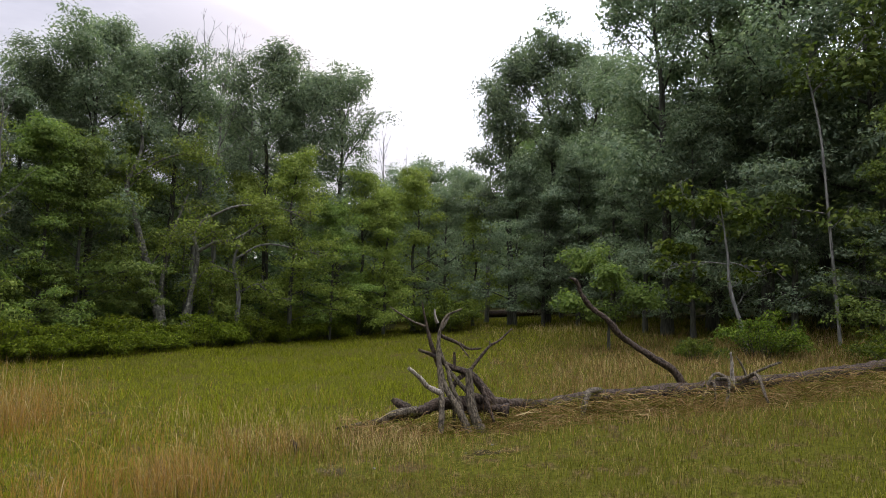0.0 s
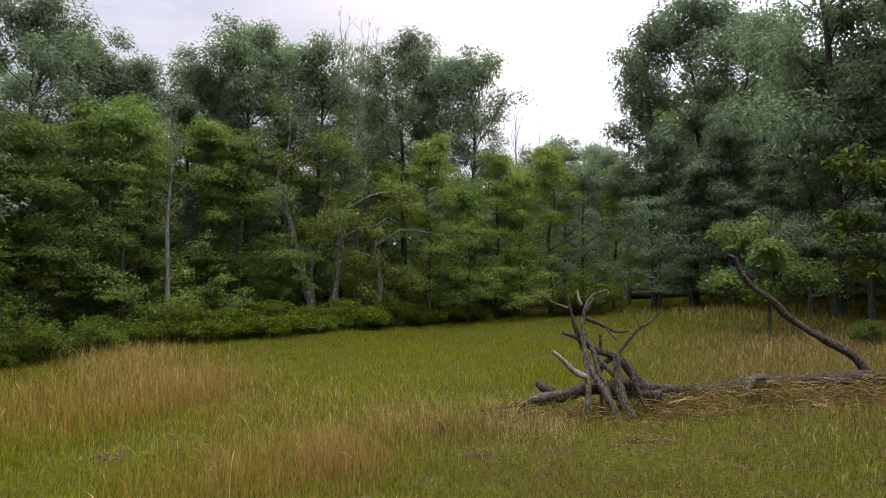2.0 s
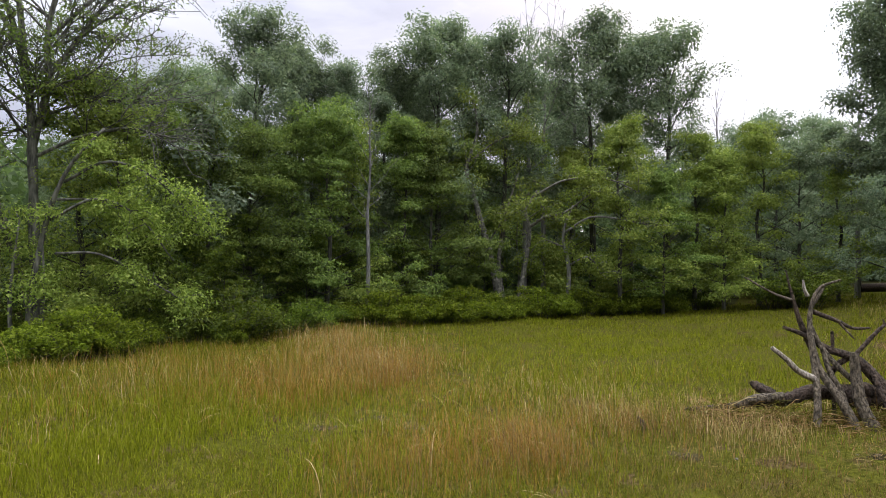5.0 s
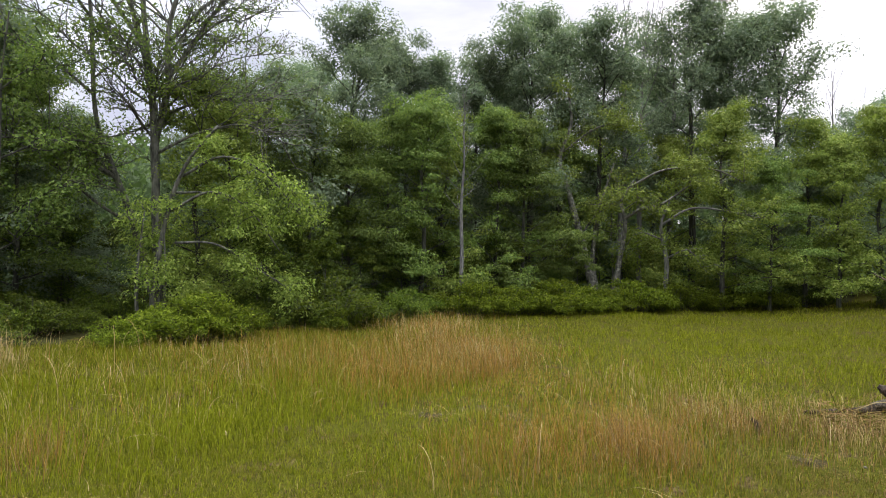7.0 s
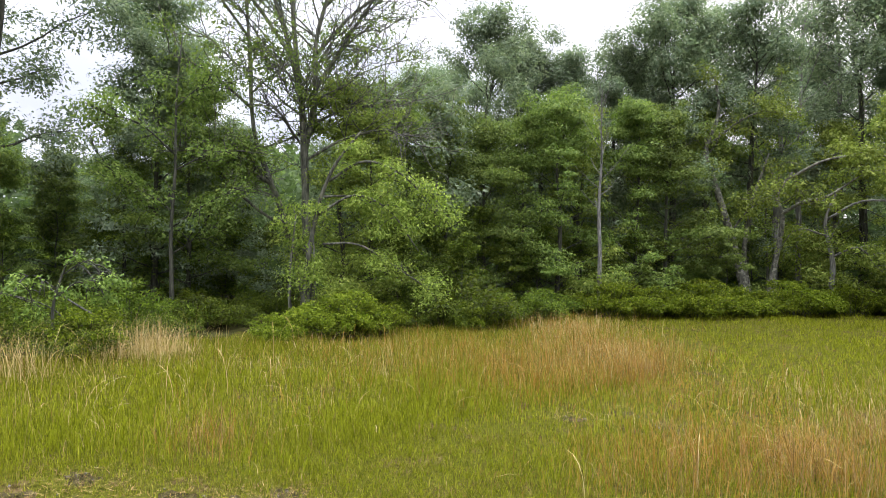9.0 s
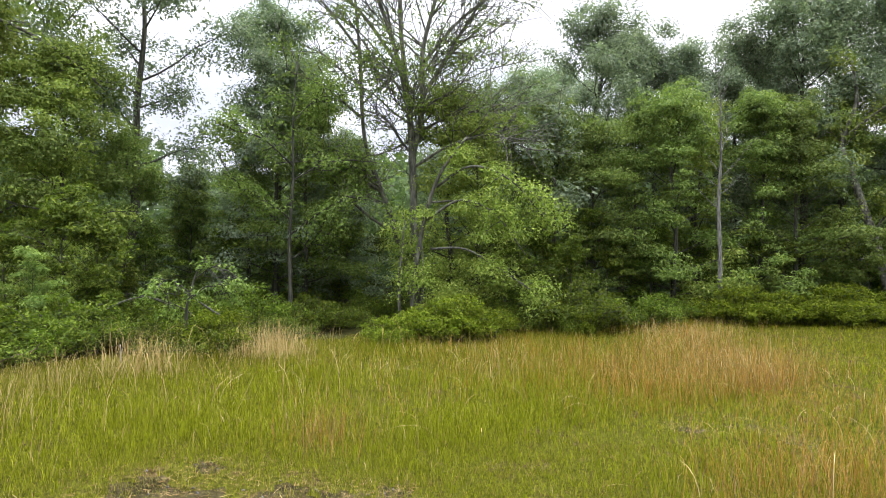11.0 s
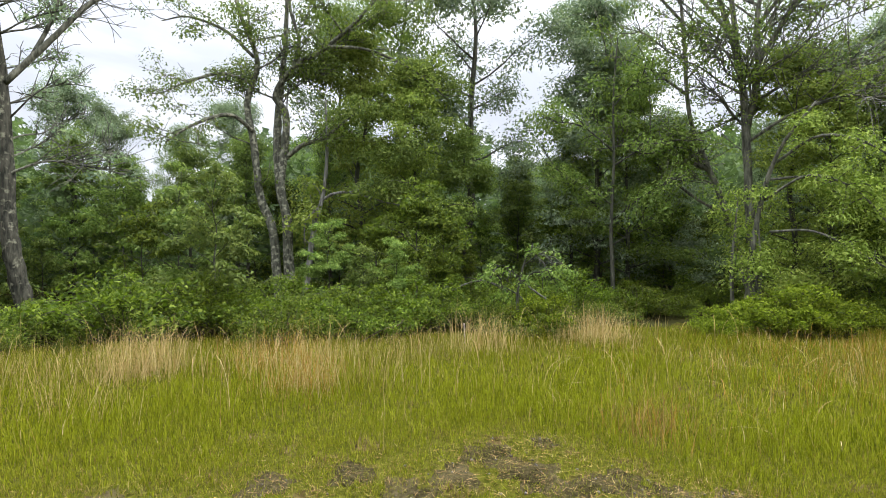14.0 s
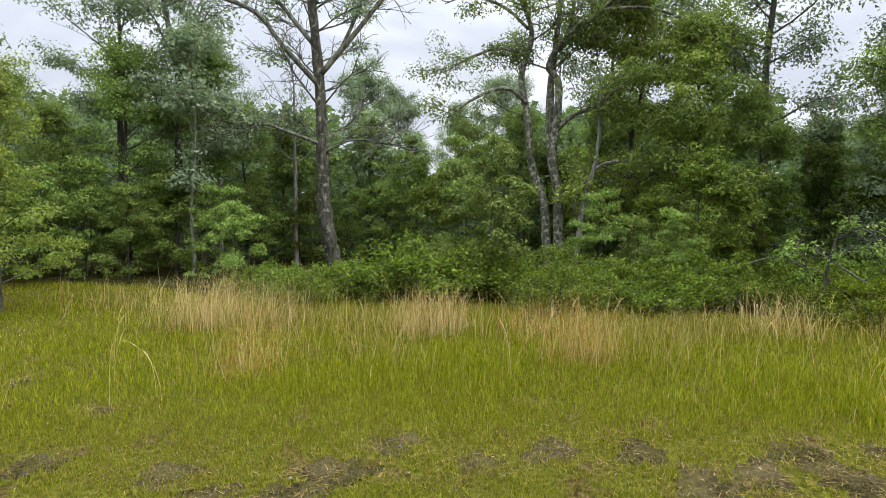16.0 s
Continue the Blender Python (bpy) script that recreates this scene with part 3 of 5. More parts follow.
for i, az in enumerate(np.arange(-45, 150, 5.2)):
    if -5 < az < 5 or 94 < az < 104.5 or 108 < az < 128 or 58 < az < 88 or (64 <= az < 130 and i % 3):
        continue
    r = edge(az) + rng.uniform(2.5, 11) - (3 if az < -8 else 0)
    put(poles[i % 3], az + rng.uniform(-1.2, 1.2), r, rng.uniform(0.55, 0.85) * (1.35 if az < -8 else 0.9), rng.uniform(0, 360))


# ---- shrubs along the edge ----
def make_shrub(name, label, leaf, seed, tall, wide, count, size, stems=40):
    g = np.random.default_rng(seed)
    sh, places = Shape(), []
    for _ in range(stems):
        a, q = g.uniform(0, 6.28), math.sqrt(g.uniform(0, 1)) * wide
        top = np.array([q * math.cos(a), q * math.sin(a), tall * (1 - 0.55 * (q / wide) ** 2) * g.uniform(0.65, 1.1)])
        foot = np.array([0.35 * top[0], 0.35 * top[1], -0.05])
        line = smooth([foot, 0.5 * (foot + top) + (0, 0, 0.12 * tall), top, top + (0.15 * math.cos(a), 0.15 * math.sin(a), -0.02)], 3)
        sh.tube(line, (0.008, 0.003), 4)
        k = g.integers(2, len(line), count // stems)
        places.append(line[k] + g.normal(0, 1, (len(k), 3)) * (0.075, 0.075, 0.05))
    root = thing(name, label, "shrub", "shrubs along the wood edge")
    part("wood", sh.mesh("wood"), BARK, root)
    part("foliage", leaves("foliage", np.vstack(places), size, g, 0.5, 0.75), leaf, root)
    return root


shrubs = [make_shrub("shrub", "low green bramble shrub along the wood edge", SHRUB_LEAF, 91, 0.85, 0.9, 5200, 0.062),
          make_shrub("shrub", "low dark green shrub along the wood edge", SHRUB_LEAF, 92, 0.95, 0.8, 5000, 0.064),
          make_shrub("shrub", "low green shrub with arching stems", SHRUB_LEAF, 93, 0.7, 1.0, 5200, 0.060)]
bright = make_shrub("bright_shrub", "bright yellow-green shrub at the meadow edge", YELLOW_LEAF, 94, 0.85, 0.9, 6500, 0.066)
for i, az in enumerate(np.arange(6.5, 128, 2.5)):
    if 61 < az < 66 or 74 < az < 78 or (64 < az < 92 and i % 3 == 1) or (92 < az < 128 and i % 3 == 0):
        continue
    low = 0.55 if 116 < az < 122.5 else 1.0
    back = 1.2 if 52 < az < 60 or 64 < az < 92 else 0.0
    low *= 0.72 if 64 < az < 92 else 1.0
    put(shrubs[i % 3], az + rng.uniform(-0.7, 0.7), edge(az) + back + rng.uniform(0.4, 2.0), low * rng.uniform(0.4, 1.15), rng.uniform(0, 360))
for az, r, s, spin in [(54.6, 11.6, 0.74, 0), (57.6, 11.5, 0.92, 120), (60.0, 11.7, 0.62, 40), (63.0, 10.9, 0.52, 200), (77.0, 10.3, 0.74, 70), (45.6, 12.9, 0.55, 10), (34.0, 16.1, 1.0, 60), (31.3, 16.7, 0.9, 110), (29.3, 17.1, 0.7, 300), (27.0, 17.5, 1.1, 160), (24, 18.5, 0.9, 210), (22.0, 19.2, 0.8, 90), (20, 19.9, 1.1, 260), (18.0, 20.6, 0.8, 10), (16, 21.2, 1.0, 310), (14.0, 22.0, 0.8, 140), (12, 22.5, 1.1, 20), (9.6, 23.5, 0.9, 230)]:
    put(bright, az, r, s, spin)
for az, r, s, spin, k in [(111.6, 10.5, 1.25, 80, 0), (99.5, 11.2, 0.95, 20, 1), (93.4, 10.8, 1.05, 200, 2), (88.0, 10.9, 1.05, 260, 0), (122.2, 10.8, 0.85, 300, 2), (119.0, 11.3, 0.75, 190, 0), (104.5, 10.6, 0.9, 170, 1), (115.2, 10.6, 0.7, 100, 2), (112, 11.5, 0.55, 30, 0), (114.5, 12.5, 0.6, 90, 2), (116.5, 12.0, 0.5, 150, 0), (118.6, 13, 0.5, 210, 1), (121, 12.2, 0.55, 270, 2), (123.5, 12, 0.7, 330, 0), (126, 11.6, 0.6, 15, 1), (103.5, 12.5, 0.8, 75, 0), (106, 12, 0.9, 135, 1), (109, 12.5, 0.8, 195, 2), (97, 12.3, 0.8, 255, 0), (77.8, 10.0, 0.7, 40, 2), (81.5, 10.6, 0.6, 10, 0), (75, 11.2, 0.5, 110, 1), (90.5, 10.2, 0.8, 60, 2), (94.5, 10.0, 0.7, 0, 0), (87, 10.6, 0.7, 160, 1), (-27.2, 15.0, 1.0, 0, 1), (-22.5, 14.5, 0.6, 70, 2), (-36.5, 14, 1.0, 140, 0), (-1.0, 24, 1.4, 210, 1), (1.0, 24.5, 1.3, 20, 1)]:
    put(shrubs[k], az, r, s, spin)


for i, az in enumerate(np.arange(62.5, 93, 1.9)):           # undergrowth behind the first row
    put(shrubs[(i + 1) % 3], az + rng.uniform(-0.6, 0.6), edge(az) + rng.uniform(2.4, 5.5), rng.uniform(0.55, 0.95), rng.uniform(0, 360))
for i, az in enumerate(np.arange(64, 83, 3.1)):
    # dark-leaved kind only: its colour replaces missing shade here
    put(under[2], az, edge(az) + rng.uniform(6, 9), rng.uniform(0.6, 0.8), rng.uniform(0, 360))


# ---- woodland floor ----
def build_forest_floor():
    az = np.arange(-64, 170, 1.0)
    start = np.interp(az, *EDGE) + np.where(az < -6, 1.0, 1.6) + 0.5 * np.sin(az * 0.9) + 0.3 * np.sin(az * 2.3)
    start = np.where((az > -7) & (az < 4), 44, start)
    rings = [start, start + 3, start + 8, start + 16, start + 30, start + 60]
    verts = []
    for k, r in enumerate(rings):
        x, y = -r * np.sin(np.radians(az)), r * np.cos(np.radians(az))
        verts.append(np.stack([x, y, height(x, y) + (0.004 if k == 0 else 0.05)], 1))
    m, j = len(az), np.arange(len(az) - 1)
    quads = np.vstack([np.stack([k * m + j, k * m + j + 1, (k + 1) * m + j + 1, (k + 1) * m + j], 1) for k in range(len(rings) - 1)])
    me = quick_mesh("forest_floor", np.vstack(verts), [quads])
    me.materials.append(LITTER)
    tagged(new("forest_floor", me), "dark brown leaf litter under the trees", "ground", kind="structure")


build_forest_floor()


# ---- deep woods behind ----
def build_deep_woods():
    g = np.random.default_rng(8)
    n = 230000
    az = np.where(g.uniform(0, 1, n) < 0.5, g.uniform(-62, 8, n), g.uniform(8, 168, n))
    r = np.interp(az, *EDGE) + 8 + 22 * g.uniform(0, 1, n) ** 0.8
    top = np.where(az < -4, 8.0, np.where((az > 76) & (az < 84), 3.2, np.where((az > 107) & (az < 116), 2.4, 4.0)))
    z = g.uniform(0, 1, n) ** 1.2 * top
    gap = (az > -8) & (az < 6)                       # the far end of the clearing
    r = np.where(gap, r + 24, r)
    z = np.where(gap, z * 1.5, z)
    x, y = -r * np.sin(np.radians(az)), r * np.cos(np.radians(az))
    low = np.stack([x, y, height(x, y) + z], 1)
    m = 130000                                        # a leaf layer added to block skylight from the low leaves
    az = g.uniform(-64, 170, m)
    r = np.maximum(np.interp(az, *EDGE) + 6.0, 20.5) + 34 * g.uniform(0, 1, m) ** 0.8
    rise = np.where(az < -6, 0.26, np.where((az > 70) & (az < 82), 0.10, np.where((az > 104) & (az < 119), 0.045, 0.14)))
    r = np.where((az > -8) & (az < 6), r + 22, r)
    x, y = -r * np.sin(np.radians(az)), r * np.cos(np.radians(az))
    z = height(x, y) + (1.5 + rise * r) * (0.62 + 0.38 * g.uniform(0, 1, m) ** 1.5) * (1 + 0.12 * np.sin(az * 1.9) * np.sin(r * 0.6))
    every = np.vstack([low, np.stack([x, y, z], 1)])
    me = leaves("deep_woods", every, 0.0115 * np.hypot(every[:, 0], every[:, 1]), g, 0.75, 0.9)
    # the dark leaf colour stands in for deep shade between the trunks
    me.materials.append(SHADED_FAR_LEAF)
    tagged(new("deep_woods", me), "scattered leaves behind the wood edge, darkened to stand for woodland shade", "woods", kind="stuff")


build_deep_woods()


# ---- trees with a shape of their own ----
def twigs(g, sh, line, r0, number, length, droop=0.1, lift=0.2):
    """Side twigs along a limb; returns the places where leaves sit."""
    ends = []
    r0 = max(r0, 0.022)
    for _ in range(number):
        k = g.integers(len(line) // 3, len(line))
        w = unit(line[-1] - line[0]) * 0.7 + g.normal(0, 0.7, 3) * (1, 1, 0.6)
        c = bough(g, line[k], w, length * g.uniform(0.4, 1.0), lift, droop, 0.06, 5)
        sh.tube(c, (r0 * 0.55, 0.006), 4)
        ends.extend(c[2:])
        for _ in range(g.integers(1, 4)):
            d = bough(g, c[g.integers(1, 4)], w + g.normal(0, 0.8, 3), length * g.uniform(0.25, 0.5), lift, droop, 0.06, 4)
            sh.tube(d, (r0 * 0.35, 0.005), 3)
            ends.extend(d[1:])
    return ends


def shaped_tree(name, label, az, r, stems, limbs, bark, leaf, seed, count, leaf_size, clump=0.4, extra=(), tw=7, tl=1.0, limb_bark=None, droop=0.1, fan=0, fan_from=4.0, fan_to=7.0, fan_len=2.0, fan_up=1.0):
    """stems, limbs: (points as right, up, away; radius at foot, at end). extra: places (right, up, away, radius, leaves) of further foliage."""
    g = np.random.default_rng(seed)
    x, y = at(az, r)
    root = thing(name, label, "tree", x=x, y=y, spin=az)
    tips, lines = [], []
    for pts, ra, rb in stems:
        sh = Shape()
        line = smooth([(u, w, v) for u, v, w in pts], 5)
        lines.append(line)
        sh.tube(line, (ra * 1.3, ra, 0.5 * (ra + rb), rb), 12, 0.12, g)
        tips += twigs(g, sh, line, rb, tw // 2, tl, droop)
        part("trunk", sh.mesh("trunk"), bark, root)
    for pts, ra, rb in limbs:
        sh = Shape()
        line = smooth([(u, w, v) for u, v, w in pts], 5)
        sh.tube(line, (ra, 0.6 * (ra + rb), rb), 7, 0.08, g)
        tips += twigs(g, sh, line, max(rb, 0.02), tw, tl, droop)
        part("limb", sh.mesh("limb"), limb_bark or bark, root)
    on = np.vstack(lines)
    on = on[(on[:, 2] > fan_from) & (on[:, 2] < fan_to)]
    for _ in range(fan):                          # slender side limbs with fine twigs
        sh = Shape()
        line = smooth(bough(g, on[g.integers(len(on))], (g.normal(0, 1), g.normal(0, 0.7), fan_up * g.uniform(0.3, 1.2)), fan_len * g.uniform(0.5, 1.2), 0.25, droop, 0.05), 3)
        sh.tube(line, (0.024, 0.016, 0.007), 5)
        tips += twigs(g, sh, line, 0.02, 14, 0.75, droop)
        part("limb", sh.mesh("limb"), limb_bark or bark, root)
    tips = np.array(tips)
    sets, ways = [], []
    if count:
        p, w = sprays(g, tips, count, 45, clump * 0.95, 0.45, 0.5)
        sets.append(p)
        ways.append(w)
    for u, v, w, rad, n in extra:
        heart = np.array((u, w, v)) + unit(g.normal(0, 1, (40, 3))) * (g.uniform(0, 1, 40) ** 0.6)[:, None] * (rad, rad, rad * 0.35)
        p, w = sprays(g, heart, n, 60, 0.38, 0.4, 0.5)
        sets.append(p)
        ways.append(w)
    if sets:
        part("crown", leaves("crown", np.vstack(sets), leaf_size, g, 0.6, 0.8, facing=np.vstack(ways)), leaf, root)
    return root


# twin-stemmed tree with lichen-spotted trunks
shaped_tree("twin_trunk_tree", "twin-trunked tree with lichen-spotted grey bark among the shrubs", 100.0, 15.0,
            [([(-0.05, -0.2, 0), (-0.13, 0.7, 0), (-0.22, 1.67, 0.05), (-0.48, 2.46, 0.1), (-0.61, 3.6, 0.1), (-0.75, 4.56, 0.2), (-0.53, 5.53, 0.2), (-0.92, 6.67, 0.1), (-1.3, 8.6, 0)], 0.092, 0.035),
             ([(0.15, -0.2, -0.1), (0.13, 0.62, -0.1), (0.09, 1.93, -0.1), (-0.04, 2.63, -0.05), (0.04, 3.33, 0), (0.09, 4.3, 0), (-0.13, 4.74, 0), (0.31, 5.35, -0.2), (1.0, 5.8, -0.3), (1.9, 6.67, -0.4), (2.7, 7.9, -0.5)], 0.098, 0.03),
             ([(-0.04, 2.6, 0.05), (-0.1, 3.77, 0.2), (-0.05, 4.7, 0.4), (0.1, 6.2, 0.5), (0.2, 8.8, 0.4)], 0.09, 0.03)],
            [([(-0.6, 3.9, 0.1), (-1.1, 4.2, -0.3), (-1.8, 3.9, -0.6), (-2.3, 3.5, -0.8)], 0.05, 0.015),
             ([(-0.6, 5.0, 0.2), (-1.3, 5.2, 0.2), (-2.1, 4.96, 0.3), (-2.6, 4.7, 0.3)], 0.045, 0.012),
             ([(-0.6, 5.6, 0.2), (-1.2, 6.2, 0.4), (-2.0, 6.5, 0.5), (-2.6, 6.4, 0.6)], 0.04, 0.012),
             ([(0.06, 3.3, 0), (0.45, 3.6, -0.2), (0.9, 3.75, -0.4), (1.6, 4.3, -0.5)], 0.06, 0.02),
             ([(0.2, 5.1, -0.1), (0.4, 6.0, 0.1), (0.2, 6.9, 0.2), (0.5, 8.2, 0.3)], 0.05, 0.015),
             ([(0.9, 5.8, -0.3), (1.9, 5.7, -0.6), (2.9, 5.2, -0.9), (3.6, 4.6, -1.0)], 0.04, 0.012)],
            LICHEN_BARK, MAPLE_LEAF, 201, 21000, 0.066, 0.40, tw=9, tl=1.1, fan=14, fan_from=3.5, fan_to=8.0, fan_len=1.8, fan_up=0.6,
            extra=[(1.6, 4.2, -0.8, 0.9, 1500), (2.4, 3.4, -1.0, 1.0, 2100), (3.3, 4.0, -1.0, 0.9, 1800), (3.0, 5.2, -0.6, 0.9, 1700), (2.2, 2.6, -1.2, 0.8, 1300), (3.9, 3.0, -1.0, 0.8, 1400), (1.5, 6.4, -0.4, 0.9, 1500), (2.6, 6.4, -0.6, 0.9, 1300), (3.8, 5.0, -0.6, 0.9, 1300), (-2.0, 6.2, 0.4, 0.6, 300), (-2.1, 4.5, 0.2, 0.6, 250)])
shaped_tree("leaning_pale_tree", "thin pale leaning trunk with a long bare branch", 98.6, 14.6,
            [([(0.05, -0.2, 0), (0.2, 0.8, 0), (0.3, 1.6, 0), (0.55, 2.6, 0), (0.62, 3.5, 0), (0.6, 4.6, 0.1)], 0.06, 0.02)],
            [([(0.5, 2.35, 0), (0.75, 2.5, -0.1), (1.2, 2.52, -0.1), (2.0, 2.3, -0.1), (2.8, 2.2, -0.2)], 0.035, 0.012), ([(0.42, 2.2, 0), (0.15, 1.9, -0.1), (0.1, 1.4, -0.1)], 0.02, 0.01)],
            PALE_BARK, LIGHT_LEAF, 202, 500, 0.12, 0.4, tw=4, tl=0.6)

# half-bare tree with a lichen-spotted trunk
shaped_tree("half_bare_tree", "tall half-bare tree with dark lichen-spotted trunk and grey limbs", 119.2, 15.7,
            [([(0.05, -0.3, 0), (0, 0.2, 0), (-0.2, 1.4, 0), (-0.24, 2.5, 0.05), (-0.28, 4.2, 0.05), (-0.42, 5.9, 0.1), (-0.5, 6.75, 0.1), (-0.6, 8.5, 0.2), (-0.5, 10.2, 0.2)], 0.155, 0.045)],
            [([(-0.33, 4.4, 0), (-1.1, 5.2, -0.2), (-1.7, 5.9, -0.3), (-2.8, 6.2, -0.4), (-3.6, 5.9, -0.4)], 0.066, 0.018),
             ([(-0.25, 4.65, 0), (0.55, 5.6, -0.1), (1.25, 6.45, -0.2), (1.7, 6.75, -0.2), (2.7, 7.7, -0.3)], 0.07, 0.02),
             ([(0.2, 5.2, 0), (0.6, 6.2, 0.3), (0.8, 7.2, 0.4), (1.2, 8.3, 0.4)], 0.05, 0.015),
             ([(-0.4, 5.3, 0.1), (-1.0, 6.05, 0.2), (-1.4, 6.6, 0.3), (-2.0, 7.9, 0.4)], 0.06, 0.02),
             ([(-0.26, 3.0, 0), (-1.0, 3.25, -0.2), (-1.6, 3.4, -0.3), (-2.3, 3.05, -0.4)], 0.045, 0.012),
             ([(-0.26, 2.8, 0), (0.5, 3.1, -0.2), (1.5, 2.95, -0.4)], 0.03, 0.008),
             ([(-0.5, 6.8, 0.1), (0.3, 7.8, 0.3), (0.7, 9.0, 0.4)], 0.045, 0.015)],
            SPOTTED_BARK, HAZED_OAK_LEAF, 203, 4200, 0.09, 0.4, tw=26, tl=1.4, limb_bark=GREY_BARK, fan=16, fan_from=2.6, fan_to=7.0, fan_len=1.7, fan_up=0.5)

# vase-shaped airy tree with a leaning neighbour
shaped_tree("airy_tree", "tall airy tree with upswept grey limbs and thin foliage", 60.3, 14.6,
            [([(0.05, -0.3, 0), (0, 0.5, 0), (-0.08, 2.0, 0), (-0.18, 3.9, 0), (-0.3, 5.0, 0), (-0.75, 6.6, 0.1), (-1.5, 8.6, 0.2), (-2.2, 10.4, 0.2)], 0.085, 0.022),
             ([(-0.15, 3.7, 0.05), (0.05, 4.8, 0.1), (0.05, 6.2, 0.2), (0.5, 8.0, 0.2), (0.9, 10.2, 0.2)], 0.062, 0.018)],
            [([(-0.3, 5.1, 0), (-0.45, 6.4, -0.2), (-0.5, 7.8, -0.2), (-0.6, 9.8, -0.2)], 0.06, 0.02),
             ([(0.05, 5.0, 0.1), (0.6, 6.0, 0.2), (1.3, 7.2, 0.3), (2.2, 8.4, 0.3)], 0.05, 0.015),
             ([(0.05, 5.8, 0.1), (0.9, 6.8, 0), (1.8, 7.4, -0.1), (2.7, 7.7, -0.1)], 0.04, 0.012),
             ([(-0.5, 5.7, 0), (-1.3, 6.8, 0), (-2.3, 7.8, 0), (-3.0, 8.6, 0)], 0.045, 0.014),
             ([(-0.15, 3.4, 0), (0.7, 3.9, -0.3), (1.6, 4.1, -0.5), (2.3, 3.8, -0.6)], 0.035, 0.01),
             ([(0.1, 4.3, 0), (0.9, 4.7, 0.2), (1.9, 4.8, 0.3)], 0.03, 0.01)],
            GREY_BARK, MAPLE_LEAF, 204, 22000, 0.062, 0.42, tw=34, tl=1.8, fan=34, fan_from=3.6, fan_to=8.0, fan_len=2.6, fan_up=1.3)
shaped_tree("leaning_tree", "grey leaning tree with long drooping side branches", 61.2, 14.9,
            [([(0.3, -0.3, 0), (0.1, 0.6, 0), (-0.35, 2.2, 0.1), (-0.7, 3.1, 0.1), (-1.05, 4.2, 0.2), (-1.2, 6.2, 0.3), (-1.4, 8.2, 0.3)], 0.070, 0.022)],
            [([(-0.6, 2.9, 0.1), (-1.2, 3.2, -0.2), (-1.9, 3.5, -0.4), (-2.6, 3.45, -0.5)], 0.05, 0.012),
             ([(-0.2, 1.9, 0.1), (-1.0, 2.4, -0.2), (-1.8, 3.2, -0.4), (-2.3, 3.6, -0.5)], 0.035, 0.01),
             ([(-1.1, 4.6, 0.2), (-2.0, 5.3, 0.1), (-2.8, 5.6, 0)], 0.035, 0.01),
             ([(-1.2, 6.2, 0.3), (-2.0, 7.2, 0.2), (-2.6, 7.8, 0.2)], 0.035, 0.01)],
            GREY_BARK, MAPLE_LEAF, 205, 9000, 0.075, 0.42, tw=12, tl=1.2, fan=10, fan_from=2.5, fan_to=7.0, fan_len=1.6, fan_up=0.5)
shaped_tree("drooping_tree", "small tree with drooping yellow-green leafy boughs", 59.6, 13.6,
            [([(-0.3, -0.2, 0), (-0.2, 1.2, 0), (0, 2.4, 0), (0.3, 3.2, -0.2), (0.8, 3.9, -0.3)], 0.05, 0.02), ([(-0.5, -0.2, 0), (-0.55, 0.9, 0), (-0.45, 2.2, 0)], 0.035, 0.012), ([(-0.1, -0.2, 0.1), (-0.05, 0.9, 0), (-0.1, 1.8, 0)], 0.03, 0.012)],
            [([(0, 2.2, 0), (0.7, 2.6, -0.3), (1.4, 2.3, -0.5), (2.0, 1.5, -0.6)], 0.03, 0.01), ([(0.2, 2.9, 0), (0.9, 3.3, -0.3), (1.7, 3.0, -0.5), (2.4, 2.2, -0.6)], 0.03, 0.01),
             ([(0.1, 1.6, 0), (0.8, 1.6, -0.4), (1.5, 1.2, -0.6), (2.1, 0.8, -0.7)], 0.025, 0.008), ([(0.1, 2.6, 0.3), (0.8, 2.6, 0.5), (1.5, 2.0, 0.6)], 0.025, 0.008)],
            GREY_BARK, LIGHT_LEAF, 206, 17000, 0.056, 0.40, tw=10, tl=0.55, droop=0.5)

